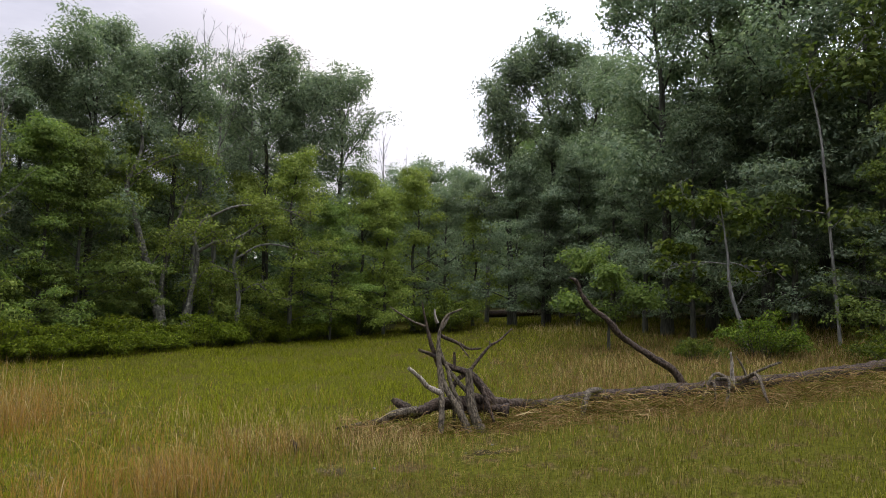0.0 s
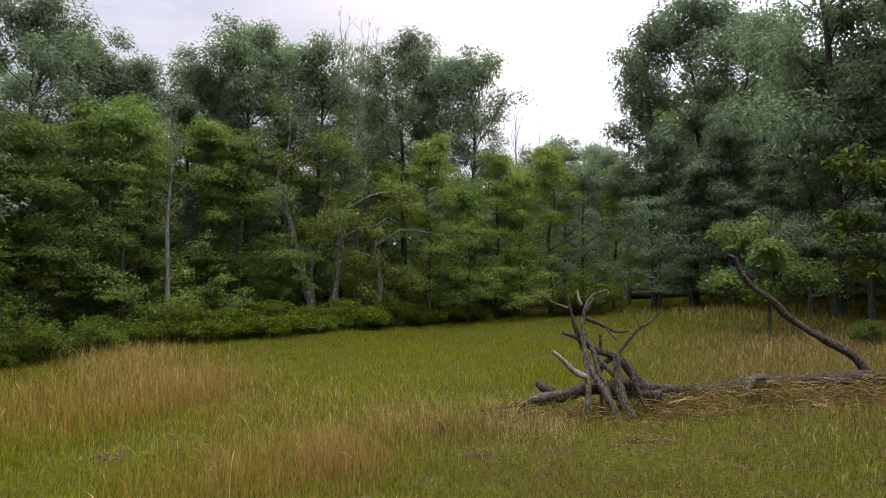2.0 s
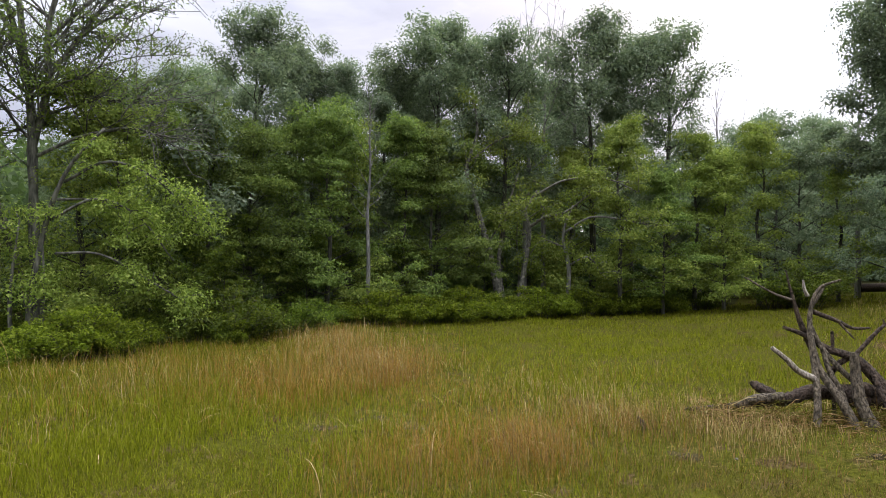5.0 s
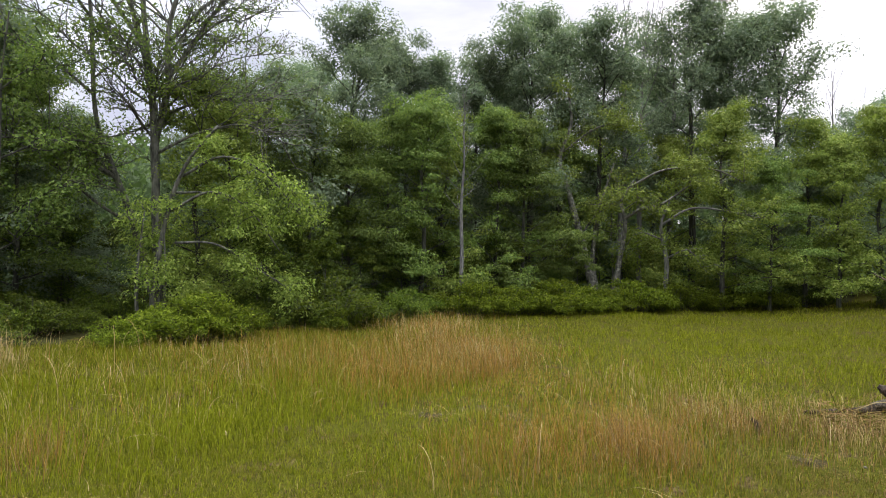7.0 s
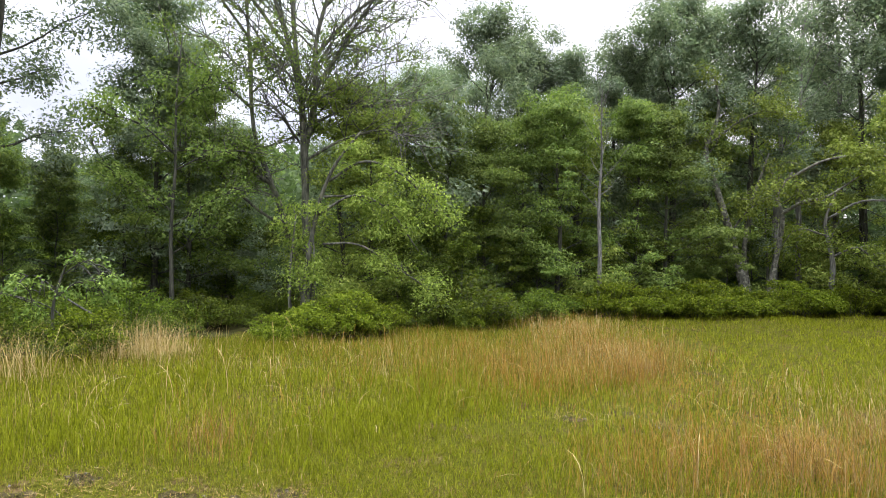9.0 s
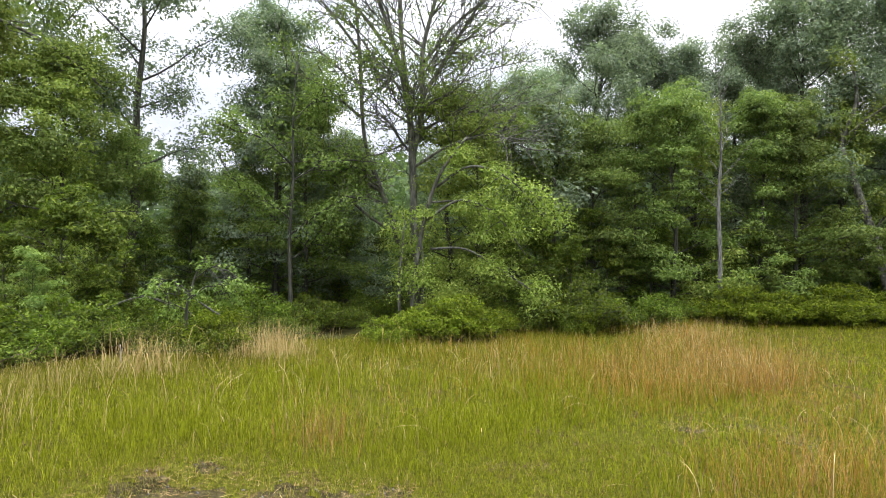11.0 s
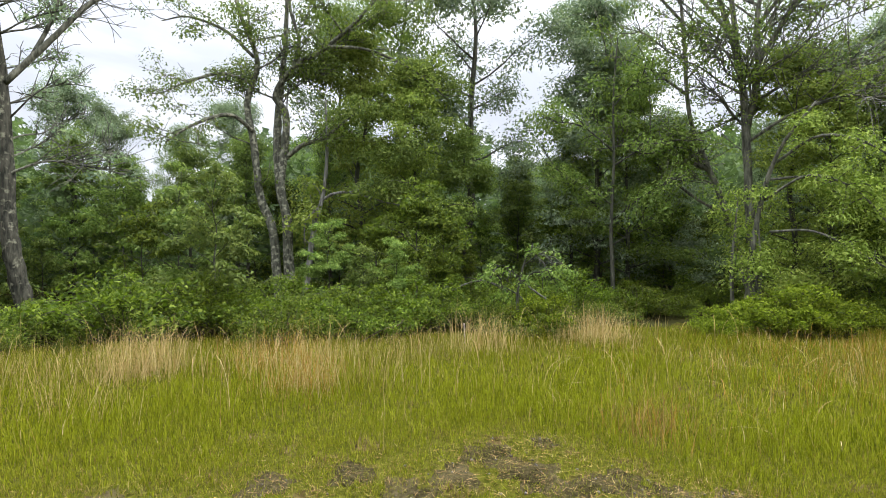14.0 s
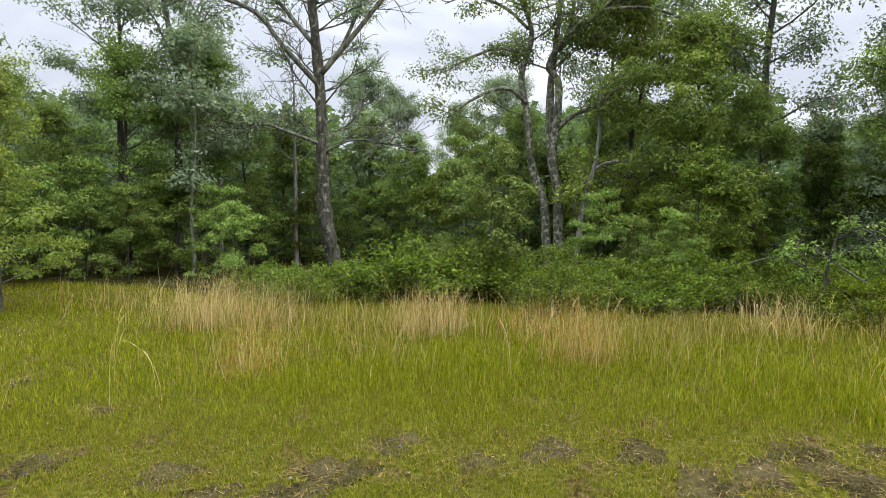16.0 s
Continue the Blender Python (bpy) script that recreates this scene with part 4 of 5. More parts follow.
# crooked small trees with lichen-grey limbs
shaped_tree("crooked_tree", "crooked small tree with pale lichened limbs and level foliage", 22.1, 20.8,
            [([(-0.3, -0.2, 0), (-0.4, 0.2, 0), (-0.8, 1.9, 0), (-1.35, 3.8, 0), (-1.6, 4.7, 0), (-1.28, 5.8, 0.1), (-1.4, 7.0, 0.2)], 0.11, 0.03),
             ([(0.1, -0.2, 0), (0.13, 0.3, 0), (0.47, 2.5, 0), (0.34, 3.3, 0), (0.7, 4.0, 0)], 0.08, 0.03), ([(-0.2, -0.2, 0.4), (-0.5, 1.5, 0.4), (-0.3, 3.2, 0.3), (0.1, 4.6, 0.3)], 0.07, 0.02)],
            [([(0.45, 2.8, 0), (0.94, 3.1, -0.2), (1.55, 3.26, -0.3), (2.4, 3.9, -0.3)], 0.06, 0.015),
             ([(-0.9, 2.2, 0), (-0.4, 2.9, -0.3), (0.3, 3.3, -0.4)], 0.03, 0.01), ([(-0.7, 1.7, 0), (-1.3, 1.5, -0.3), (-1.8, 2.0, -0.3)], 0.03, 0.008),
             ([(-1.3, 3.7, 0), (-2.1, 4.1, -0.2), (-2.9, 4.0, -0.2)], 0.035, 0.01), ([(0.6, 3.8, 0), (1.6, 4.3, -0.2), (2.9, 4.3, -0.3), (3.8, 3.9, -0.3)], 0.04, 0.012),
             ([(-1.5, 4.9, 0), (-0.6, 5.6, 0), (0.3, 5.9, 0)], 0.035, 0.01)],
            CROOKED_BARK, LIGHT_LEAF, 207, 14000, 0.075, 0.42, tw=9, tl=1.1, droop=0.2)
shaped_tree("crooked_tree", "crooked dead-topped tree draped with lichen", 17.6, 21.4,
            [([(0, -0.2, 0), (0.1, 1.4, 0), (-0.1, 2.6, 0), (0.2, 3.6, 0)], 0.07, 0.02)],
            [([(0.05, 1.6, 0), (0.7, 1.9, -0.2), (1.1, 1.4, -0.2)], 0.03, 0.01), ([(0, 2.2, 0), (-0.8, 2.4, -0.2), (-1.3, 1.7, -0.2)], 0.03, 0.01), ([(-0.05, 2.7, 0), (0.8, 3.2, 0), (1.9, 3.1, 0), (2.8, 2.9, 0)], 0.04, 0.012)],
            PALE_BARK, LIGHT_LEAF, 208, 5000, 0.070, 0.4, tw=8, tl=0.9, droop=0.2)

# slim pale trunks at the dark side of the clearing
shaped_tree("pale_slim_tree", "slim pale-trunked tree in front of the dark wood", -32.4, 17.0,
            [([(0, -0.3, 0), (0, 0.2, 0), (-0.15, 2.6, 0), (-0.3, 4.9, 0), (-0.55, 6.4, 0)], 0.036, 0.018)],
            [([(-0.2, 3.0, 0), (-1.2, 3.2, 0), (-2.2, 3.1, 0)], 0.02, 0.006), ([(-0.45, 5.9, 0), (0.3, 6.6, 0), (0.8, 7.4, 0)], 0.03, 0.01)],
            PALE_BARK, MAPLE_LEAF, 209, 2200, 0.16, 0.7, tw=7, tl=1.0)
shaped_tree("bowed_sapling", "thin bowed sapling with pale bark and forked twigs", -25.9, 16.0,
            [([(0.1, -0.3, 0), (0, 0.3, 0), (-0.3, 1.4, 0), (-0.35, 2.2, 0), (-0.5, 3.4, 0)], 0.045, 0.012)],
            [([(-0.33, 1.95, 0), (-0.9, 2.0, 0), (-1.5, 1.9, 0)], 0.018, 0.006), ([(-0.33, 2.0, 0), (0.0, 1.9, 0), (0.25, 1.7, 0)], 0.014, 0.005), ([(-0.4, 2.8, 0), (-0.9, 3.1, 0), (-1.3, 3.6, 0)], 0.014, 0.005)],
            PALE_BARK, SHRUB_LEAF, 210, 900, 0.13, 0.4, tw=6, tl=0.7, extra=[(-1.3, 2.4, 0, 0.7, 350), (-1.0, 1.3, 0, 0.6, 300), (-0.5, 3.3, 0, 0.7, 350)])
shaped_tree("young_tree", "young leafy tree standing alone in the brown grass", -15.2, 16.5,
            [([(0, -0.2, 0), (0, 0.5, 0), (0.05, 1.4, 0), (0, 2.5, 0)], 0.035, 0.012)],
            [([(0, 0.9, 0), (-0.5, 1.1, 0), (-0.9, 1.0, 0)], 0.015, 0.006), ([(0, 1.0, 0), (0.6, 1.3, 0), (1.0, 1.2, 0)], 0.015, 0.006), ([(0, 1.3, 0), (0.1, 1.6, -0.5), (0, 1.8, -0.8)], 0.015, 0.006), ([(0, 1.6, 0), (-0.4, 2.0, 0.2), (-0.7, 2.2, 0.3)], 0.013, 0.006)],
            BARK, MAPLE_LEAF, 211, 6500, 0.09, 0.34, tw=10, tl=0.6)
shaped_tree("nodding_sapling", "small sapling with pale drooping leaves at the meadow edge", 79.3, 10.4,
            [([(0.05, -0.1, 0), (0, 0.6, 0), (0.1, 1.1, 0), (0.25, 1.45, 0)], 0.02, 0.008)],
            [([(0.05, 0.8, 0), (0.3, 1.0, 0), (0.5, 0.8, 0)], 0.01, 0.004), ([(0.05, 0.9, 0), (-0.25, 1.1, 0), (-0.45, 0.9, 0)], 0.01, 0.004), ([(0.1, 1.1, 0), (0.4, 1.3, -0.1), (0.6, 1.1, -0.1)], 0.01, 0.004)],
            BARK, MAPLE_LEAF, 212, 1700, 0.05, 0.2, tw=6, tl=0.35, droop=0.7)

shaped_tree("slim_tree", "slim straight tree with thin level branches at the path's mouth", 71.3, 13.6,
            [([(0, -0.3, 0), (0.02, 0.6, 0), (-0.02, 1.8, 0), (0.03, 3.0, 0), (0.02, 4.4, 0.1), (0.1, 5.6, 0.1)], 0.036, 0.012)],
            [([(0, 1.9, 0), (0.5, 2.3, -0.1), (1.1, 2.7, -0.2)], 0.018, 0.006), ([(0, 2.2, 0), (-0.5, 2.6, 0.1), (-1.0, 2.8, 0.1)], 0.016, 0.006), ([(0.02, 3.0, 0), (0.7, 3.4, 0.1), (1.3, 3.5, 0.1)], 0.018, 0.006),
             ([(0.02, 3.3, 0), (-0.6, 3.8, -0.2), (-1.2, 3.9, -0.3)], 0.018, 0.006), ([(0.02, 4.2, 0), (0.5, 4.7, 0), (1.0, 4.8, 0)], 0.014, 0.005), ([(0.03, 1.4, 0), (0.4, 1.7, 0.2), (0.7, 2.2, 0.3)], 0.014, 0.005)],
            BARK, MAPLE_LEAF, 213, 10000, 0.062, 0.42, tw=9, tl=0.8, droop=0.15)

dead = make_tree("dead_tree", "bare dead tree with grey twigs above the wood", "tree", HAZED_OAK_LEAF, PALE_BARK, 301, 0.1, group="bare dead trees", count=1, bare=1.0,
                 tall=9, trunk_r=0.085, base=0.45, spread=1.3, limbs=18, profile=broad, steep=1.3, subs=6, rise=0.5, droop=0.0)
for az, r, h, spin in [(5.2, 31, 9.6, 0), (4.0, 33, 8.8, 90), (19.5, 24, 10.6, 45), (21.3, 23, 10.8, 200), (17.0, 26, 11.2, 300), (34.9, 16.4, 5.8, 30), (128.5, 17.0, 4.6, 80), (-4.4, 29, 9.4, 120), (122.4, 17, 6.0, 60)]:
    put(dead, az, r, h / 9, spin)


PETAL = leaf_material("white_petal", [(0, (0.6, 0.6, 0.55)), (1, (0.8, 0.8, 0.75))], tree_var=0)


# ---- the fallen tree ----
def wood_part(name, root, pts, radii, material, g, sides=8, rough=0.12, steps=5, label=""):
    sh = Shape()
    sh.tube(smooth(pts, steps), radii, sides, rough, g)
    return part(name, sh.mesh(name), material, root, label)


def build_fallen_tree():
    g = np.random.default_rng(40)
    root = thing("fallen_tree", "long dead fallen trunk lying in matted dry grass", "fallen tree", x=0.0, y=0.0, z=0.0)
    wood_part("trunk", root, [(0.45, 7.82, 0.42), (0.74, 7.84, 0.36), (1.41, 8.16, 0.30), (2.11, 8.53, 0.34), (2.91, 8.82, 0.38), (3.53, 9.02, 0.40), (4.17, 9.19, 0.46),
                              (5.32, 9.51, 0.56), (6.36, 9.82, 0.66), (7.16, 10.12, 0.74), (8.6, 10.8, 0.86)], (0.06, 0.055, 0.05, 0.065, 0.095, 0.07, 0.11, 0.085, 0.11, 0.07, 0.10, 0.08, 0.10, 0.11), DARK_WOOD, g, 14, 0.2, 8)
    wood_part("limb", root, [(3.58, 9.11, 0.42), (3.39, 9.07, 0.68), (3.08, 9.08, 0.86), (2.66, 9.05, 1.13), (2.45, 9.01, 1.36), (2.23, 9.01, 1.51), (2.07, 8.94, 1.69),
                             (1.99, 8.91, 1.87), (1.88, 8.88, 1.93)], (0.07, 0.048, 0.052, 0.042, 0.046, 0.034, 0.037, 0.026, 0.028, 0.010), DARK_WOOD, g, 10, 0.2)
    wood_part("stub", root, [(2.26, 8.56, 0.42), (2.06, 8.36, 0.44), (1.94, 8.18, 0.26), (1.90, 8.06, 0.0)], (0.04, 0.042, 0.034, 0.022), DEAD_WOOD, g, 8, 0.3)
    for pts, ra, rb in [([(4.25, 9.10, 0.45), (4.24, 9.08, 0.74), (4.21, 9.06, 0.95)], 0.05, 0.015), ([(4.53, 9.16, 0.5), (4.42, 9.18, 0.77), (4.34, 9.17, 0.88)], 0.03, 0.01),
                        ([(4.36, 9.18, 0.52), (4.64, 9.08, 0.71), (4.92, 9.05, 0.83)], 0.035, 0.015), ([(4.18, 9.1, 0.58), (3.96, 9.06, 0.62), (3.74, 8.92, 0.25)], 0.04, 0.02),
                        ([(4.50, 9.15, 0.6), (4.56, 9.01, 0.64), (4.58, 8.76, 0.30)], 0.045, 0.02), ([(4.05, 9.14, 0.55), (4.13, 8.93, 0.56), (4.02, 8.80, 0.2)], 0.04, 0.02),
                        ([(3.95, 9.14, 0.5), (3.93, 8.95, 0.5), (3.90, 8.85, 0.2)], 0.03, 0.015)]:
        wood_part("splinter", root, pts, (0.7 * ra, 0.8 * rb), PALE_WOOD if ra > 0.046 else DEAD_WOOD, g, 6, 0.3)
    return root


def build_branch_tangle():
    """Upright tangle of grey branches; right, up, away in metres from its foot."""
    g = np.random.default_rng(41)
    root = thing("branch_tangle", "upright tangle of weathered grey dead branches", "dead branches", x=0.20, y=7.75, z=0.0)
    for pts, ra, rb, m in [
            ([(0.28, 0.02, -0.25), (0.14, 0.29, -0.2), (-0.03, 0.55, -0.1), (-0.09, 0.75, -0.05), (-0.12, 0.95, 0), (-0.11, 1.18, 0.05), (-0.03, 1.37, 0.1), (0.15, 1.46, 0.1)], 0.055, 0.014, DEAD_WOOD),
            ([(-0.08, 0.69, 0.1), (-0.21, 1.03, 0.05), (-0.28, 1.29, 0), (-0.34, 1.55, 0)], 0.042, 0.008, DARK_WOOD),
            ([(-0.28, 1.24, 0), (-0.44, 1.30, -0.05), (-0.72, 1.47, -0.1)], 0.022, 0.007, DEAD_WOOD),
            ([(-0.14, 1.28, 0.05), (-0.17, 1.36, 0.05), (-0.18, 1.45, 0.05)], 0.025, 0.012, PALE_WOOD),
            ([(-0.10, 1.20, 0.05), (-0.02, 1.33, 0.15), (0.0, 1.40, 0.2)], 0.025, 0.015, DEAD_WOOD),
            ([(-0.07, -0.03, -0.35), (-0.06, 0.29, -0.25), (-0.08, 0.58, -0.1), (-0.12, 0.92, 0)], 0.042, 0.038, DEAD_WOOD),
            ([(0.42, 0.02, -0.2), (0.30, 0.29, -0.15), (0.26, 0.55, -0.1), (0.25, 0.76, -0.1)], 0.075, 0.05, DEAD_WOOD),
            ([(0.26, 0.74, -0.1), (0.40, 0.92, -0.05), (0.50, 1.03, 0), (0.62, 1.10, 0.05), (0.77, 1.24, 0.1)], 0.026, 0.012, DARK_WOOD),
            ([(0.49, 1.02, 0), (0.50, 1.06, 0), (0.49, 1.09, 0)], 0.015, 0.008, DARK_WOOD),
            ([(0.62, 0.27, 0.1), (0.40, 0.55, 0.1), (0.27, 0.68, 0.1), (0.03, 0.76, 0.1), (-0.15, 0.88, 0.05), (-0.36, 0.96, 0)], 0.075, 0.022, DARK_WOOD),
            ([(-0.10, 1.13, 0.1), (0.13, 1.04, 0.1), (0.25, 0.98, 0.1), (0.40, 0.99, 0.1)], 0.028, 0.014, DARK_WOOD),
            ([(0.13, 1.04, 0.1), (0.20, 0.95, 0.05), (0.26, 0.88, 0)], 0.015, 0.008, DARK_WOOD),
            ([(-0.07, 0.47, -0.15), (-0.23, 0.56, -0.25), (-0.32, 0.66, -0.3), (-0.46, 0.78, -0.35)], 0.042, 0.026, PALE_WOOD),
            ([(0.08, 0.72, 0.1), (0.08, 0.86, 0.1), (0.075, 0.94, 0.1)], 0.022, 0.018, DARK_WOOD),
            ([(0.30, 0.42, 0), (0.10, 0.62, 0), (-0.03, 0.80, 0.02), (-0.12, 1.0, 0.05)], 0.035, 0.025, DEAD_WOOD),
            ([(0.05, 0.50, 0.05), (0.14, 0.62, 0.1), (0.30, 0.72, 0.15)], 0.04, 0.03, DARK_WOOD),
            ([(0.40, 0.60, 0), (0.48, 0.36, -0.1), (0.56, 0.16, -0.15)], 0.035, 0.02, DARK_WOOD),
            ([(0.09, 0.05, 0), (0.09, 0.25, 0), (0.08, 0.42, 0)], 0.025, 0.025, DARK_WOOD),
            ([(0.20, 0.02, -0.15), (0.17, 0.30, -0.1), (0.05, 0.55, -0.05), (-0.02, 0.80, 0)], 0.035, 0.03, DEAD_WOOD)]:
        wood_part("branch", root, [(u, w, v) for u, v, w in pts], (0.85 * ra, 0.42 * (ra + rb), 0.8 * rb), m, g, 10, 0.1)
    wood_part("root", root, [(0.75, 0.1, 0.26), (0.30, 0.1, 0.30), (-0.05, 0.05, 0.32), (-0.35, 0, 0.22), (-0.6, -0.05, 0.16), (-1.0, -0.1, 0.07), (-1.3, -0.15, 0.03)], (0.08, 0.085, 0.07, 0.058, 0.045, 0.03, 0.012), DARK_WOOD, g, 12, 0.38)
    wood_part("root", root, [(-0.45, 0.05, 0.24), (-0.6, 0.05, 0.32), (-0.66, 0.05, 0.36)], (0.06, 0.05, 0.02), DARK_WOOD, g)
    wood_part("root", root, [(-0.35, -0.1, 0.26), (-0.62, -0.18, 0.22), (-0.76, -0.2, 0.14)], (0.05, 0.05, 0.03), DEAD_WOOD, g)
    return root


build_fallen_tree()
build_branch_tangle()


def small_stick(name, label, pts, radii, material, seed):
    g = np.random.default_rng(seed)
    sh = Shape()
    sh.tube(smooth(pts, 4), radii, 7, 0.15, g)
    me = sh.mesh(name)
    me.materials.append(material)
    return tagged(new(name, me), label, "stick")


small_stick("charred_stub", "small dark stub standing in the thatch", [(-1.30, 6.53, -0.03), (-1.32, 6.52, 0.07), (-1.36, 6.52, 0.13)], (0.03, 0.028, 0.015), DARK_WOOD, 1)
small_stick("pale_stake", "short pale stick standing by the shrubs", [(-9.3, 1.0, -0.05), (-9.32, 1.0, 0.15), (-9.33, 0.99, 0.30)], (0.011, 0.010, 0.008), PALE_WOOD, 2)
small_stick("bent_stick", "pale crooked stick lying in straw grass", [(-9.5, -0.5, 0.02), (-9.56, -0.2, 0.18), (-9.6, 0.05, 0.25), (-9.62, 0.12, 0.33)], (0.012, 0.010, 0.006), DEAD_WOOD, 3)
small_stick("fallen_bough", "grey fallen bough propped among the shrubs", [(-9.9, 2.86, 0.1), (-10.4, 2.6, 0.4), (-10.9, 2.3, 0.65), (-11.4, 2.0, 0.9)], (0.022, 0.018, 0.008), BARK, 4)
for k, (pts, ra, rb) in enumerate([([(-11.2, 0.4, 0.1), (-11.3, 0.9, 0.55), (-11.5, 1.5, 0.75), (-11.6, 2.1, 0.5)], 0.022, 0.008),
                                   ([(-11.0, 2.4, 0.1), (-11.25, 2.15, 0.5), (-11.35, 1.7, 0.72), (-11.7, 1.3, 0.8)], 0.014, 0.005)]):
    small_stick("fallen_bough", "thin grey dead bough caught in the shrubs", pts, (ra, 0.7 * ra, rb), BARK, 50 + k)
small_stick("old_fence_log", "low dark log lying across the far path", [at(-4.6, 34) + (0.86,), at(-7.2, 33) + (0.98,), at(-10.0, 32) + (1.1,)], (0.20, 0.18, 0.12), DARK_WOOD, 6)


# ---- bare dirt ----
DIRTS = [(118, 3.95, 0.42), (113, 4.4, 0.3), (122, 3.7, 0.3), (100, 4.35, 0.32), (93, 4.4, 0.3), (88, 4.05, 0.35), (81, 4.7, 0.38), (77.5, 4.4, 0.4), (74, 4.2, 0.35), (70.5, 4.4, 0.38), (76.6, 5.05, 0.2), (66, 4.3, 0.28),
         (62, 4.4, 0.2), (84, 4.35, 0.3), (106, 4.1, 0.25), (131, 4.2, 0.3), (140, 4.6, 0.3), (142, 6.8, 0.2), (136, 5.6, 0.18), (128, 3.8, 0.3), (33.5, 6.7, 0.22), (30.5, 6.3, 0.16), (38, 6.3, 0.16), (8, 6.0, 0.22), (-5, 6.6, 0.18)]


DIRT = soil_material("trodden_dirt", (0.012, 0.010, 0.004), (0.052, 0.042, 0.019), 34)


def build_dirt():
    """Thin uneven lenses of bare soil lying on the ground."""
    g = np.random.default_rng(12)
    vs, fs, n = [], [], 0
    for az, r, rad in DIRTS:
        x, y = at(az, r)
        a = np.arange(26) * 2 * math.pi / 26
        edge_r = 0.52 * rad * (1 + 0.22 * np.sin(3 * a + g.uniform(0, 6)) + 0.16 * np.sin(7 * a + g.uniform(0, 6)) + 0.08 * g.normal(0, 1, 26))
        for k, (q, lift) in enumerate(((1.15, -0.012), (0.85, 0.006), (0.4, 0.012))):
            px, py = x + 1.35 * q * edge_r * np.cos(a), y + q * edge_r * np.sin(a)
            vs.append(np.stack([px, py, height(px, py) + lift + 0.004 * g.normal(0, 1, 26) * (k > 0)], 1))
        vs.append(np.array([[x, y, float(height(x, y)) + 0.013]]))
        j = np.arange(26)
        j2 = (j + 1) % 26
        for k in range(2):
            fs.append(np.vstack([np.stack([n + 26 * k + j, n + 26 * k + j2, n + 26 * (k + 1) + j2], 1), np.stack([n + 26 * k + j, n + 26 * (k + 1) + j2, n + 26 * (k + 1) + j], 1)]))
        fs.append(np.stack([n + 52 + j, n + 52 + j2, np.full(26, n + 78)], 1))
        n += 79
    me = quick_mesh("bare_dirt", np.vstack(vs), [np.vstack(fs)])
    me.materials.append(DIRT)
    tagged(new("bare_dirt", me), "trodden brown dirt showing between tufts of grass", "dirt", kind="stuff")


build_dirt()


def build_pebbles():
    g = np.random.default_rng(13)
    vs, fs, n = [], [], 0
    oct_v = np.array([(1, 0, 0), (0, 1, 0), (-1, 0, 0), (0, -1, 0), (0, 0, 1), (0, 0, -1)], float)
    oct_f = np.array([(0, 1, 4), (1, 2, 4), (2, 3, 4), (3, 0, 4), (1, 0, 5), (2, 1, 5), (3, 2, 5), (0, 3, 5)])
    for _ in range(260):
        az, r, rad = DIRTS[g.integers(len(DIRTS))]
        x, y = at(az, r)
        x, y = x + g.normal(0, rad * 0.6), y + g.normal(0, rad * 0.6)
        s = 0.004 + 0.012 * g.uniform(0, 1) ** 2
        v = (oct_v + g.normal(0, 0.15, (6, 3))) * (s * g.uniform(0.8, 1.8), s, s * 0.6)
        vs.append(v + (x, y, float(height(x, y)) + 0.012))
        fs.append(oct_f + n)
        n += 6
    me = quick_mesh("pebbles", np.vstack(vs), [np.vstack(fs)])
    me.materials.append(STONE)
    tagged(new("pebbles", me), "small grey pebbles scattered over bare dirt", "stones", kind="stuff")


build_pebbles()


# ---- grass ----
def blades(name, x, y, tall, wide, bend, mats, which, rng, sway=None, simple=False):
    """Tapered bent blades standing on the ground; which: index of the material of each. simple: one face a blade, for far grass."""
    n = len(x)
    z = height(x, y) - 0.01
    a, b = rng.uniform(0, 2 * math.pi, n), rng.uniform(0, 2 * math.pi, n)
    side = np.stack([np.cos(a), np.sin(a), np.zeros(n)], 1) * (wide / 2)[:, None]
    way = np.stack([np.cos(b), np.sin(b), np.zeros(n)], 1)
    if sway is not None:
        way = way * 0.8 + np.array([*sway, 0.0])
    foot = np.stack([x, y, z], 1)
    up = np.array([0, 0, 1.0])
    mid = foot + up * (tall * 0.58)[:, None] + way * (tall * bend * 0.3)[:, None]
    tip = foot + up * (tall * np.clip(1 - bend * 0.35, 0.3, 1))[:, None] + way * (tall * bend)[:, None]
    if simple:
        v = np.stack([foot - side, foot + side, tip], 1)
        me = quick_mesh(name, v.reshape(-1, 3), [np.arange(3 * n).reshape(n, 3)])
    else:
        v = np.stack([foot - side, foot + side, mid + side * 0.8, mid - side * 0.8, tip], 1)
        i = np.arange(n) * 5
        me = quick_mesh(name, v.reshape(-1, 3), [np.stack([i, i + 1, i + 2, i + 3], 1), np.stack([i + 3, i + 2, i + 4], 1)])
        which = np.concatenate([which, which])
    for m in mats:
        me.materials.append(m)
    me.polygons.foreach_set("material_index", which.astype(np.int32))
    me.update()
    return me


def bump(az, r, caz, cr, saz, sr):
    return np.exp(-((az - caz) / saz) ** 2 - ((r - cr) / sr) ** 2)


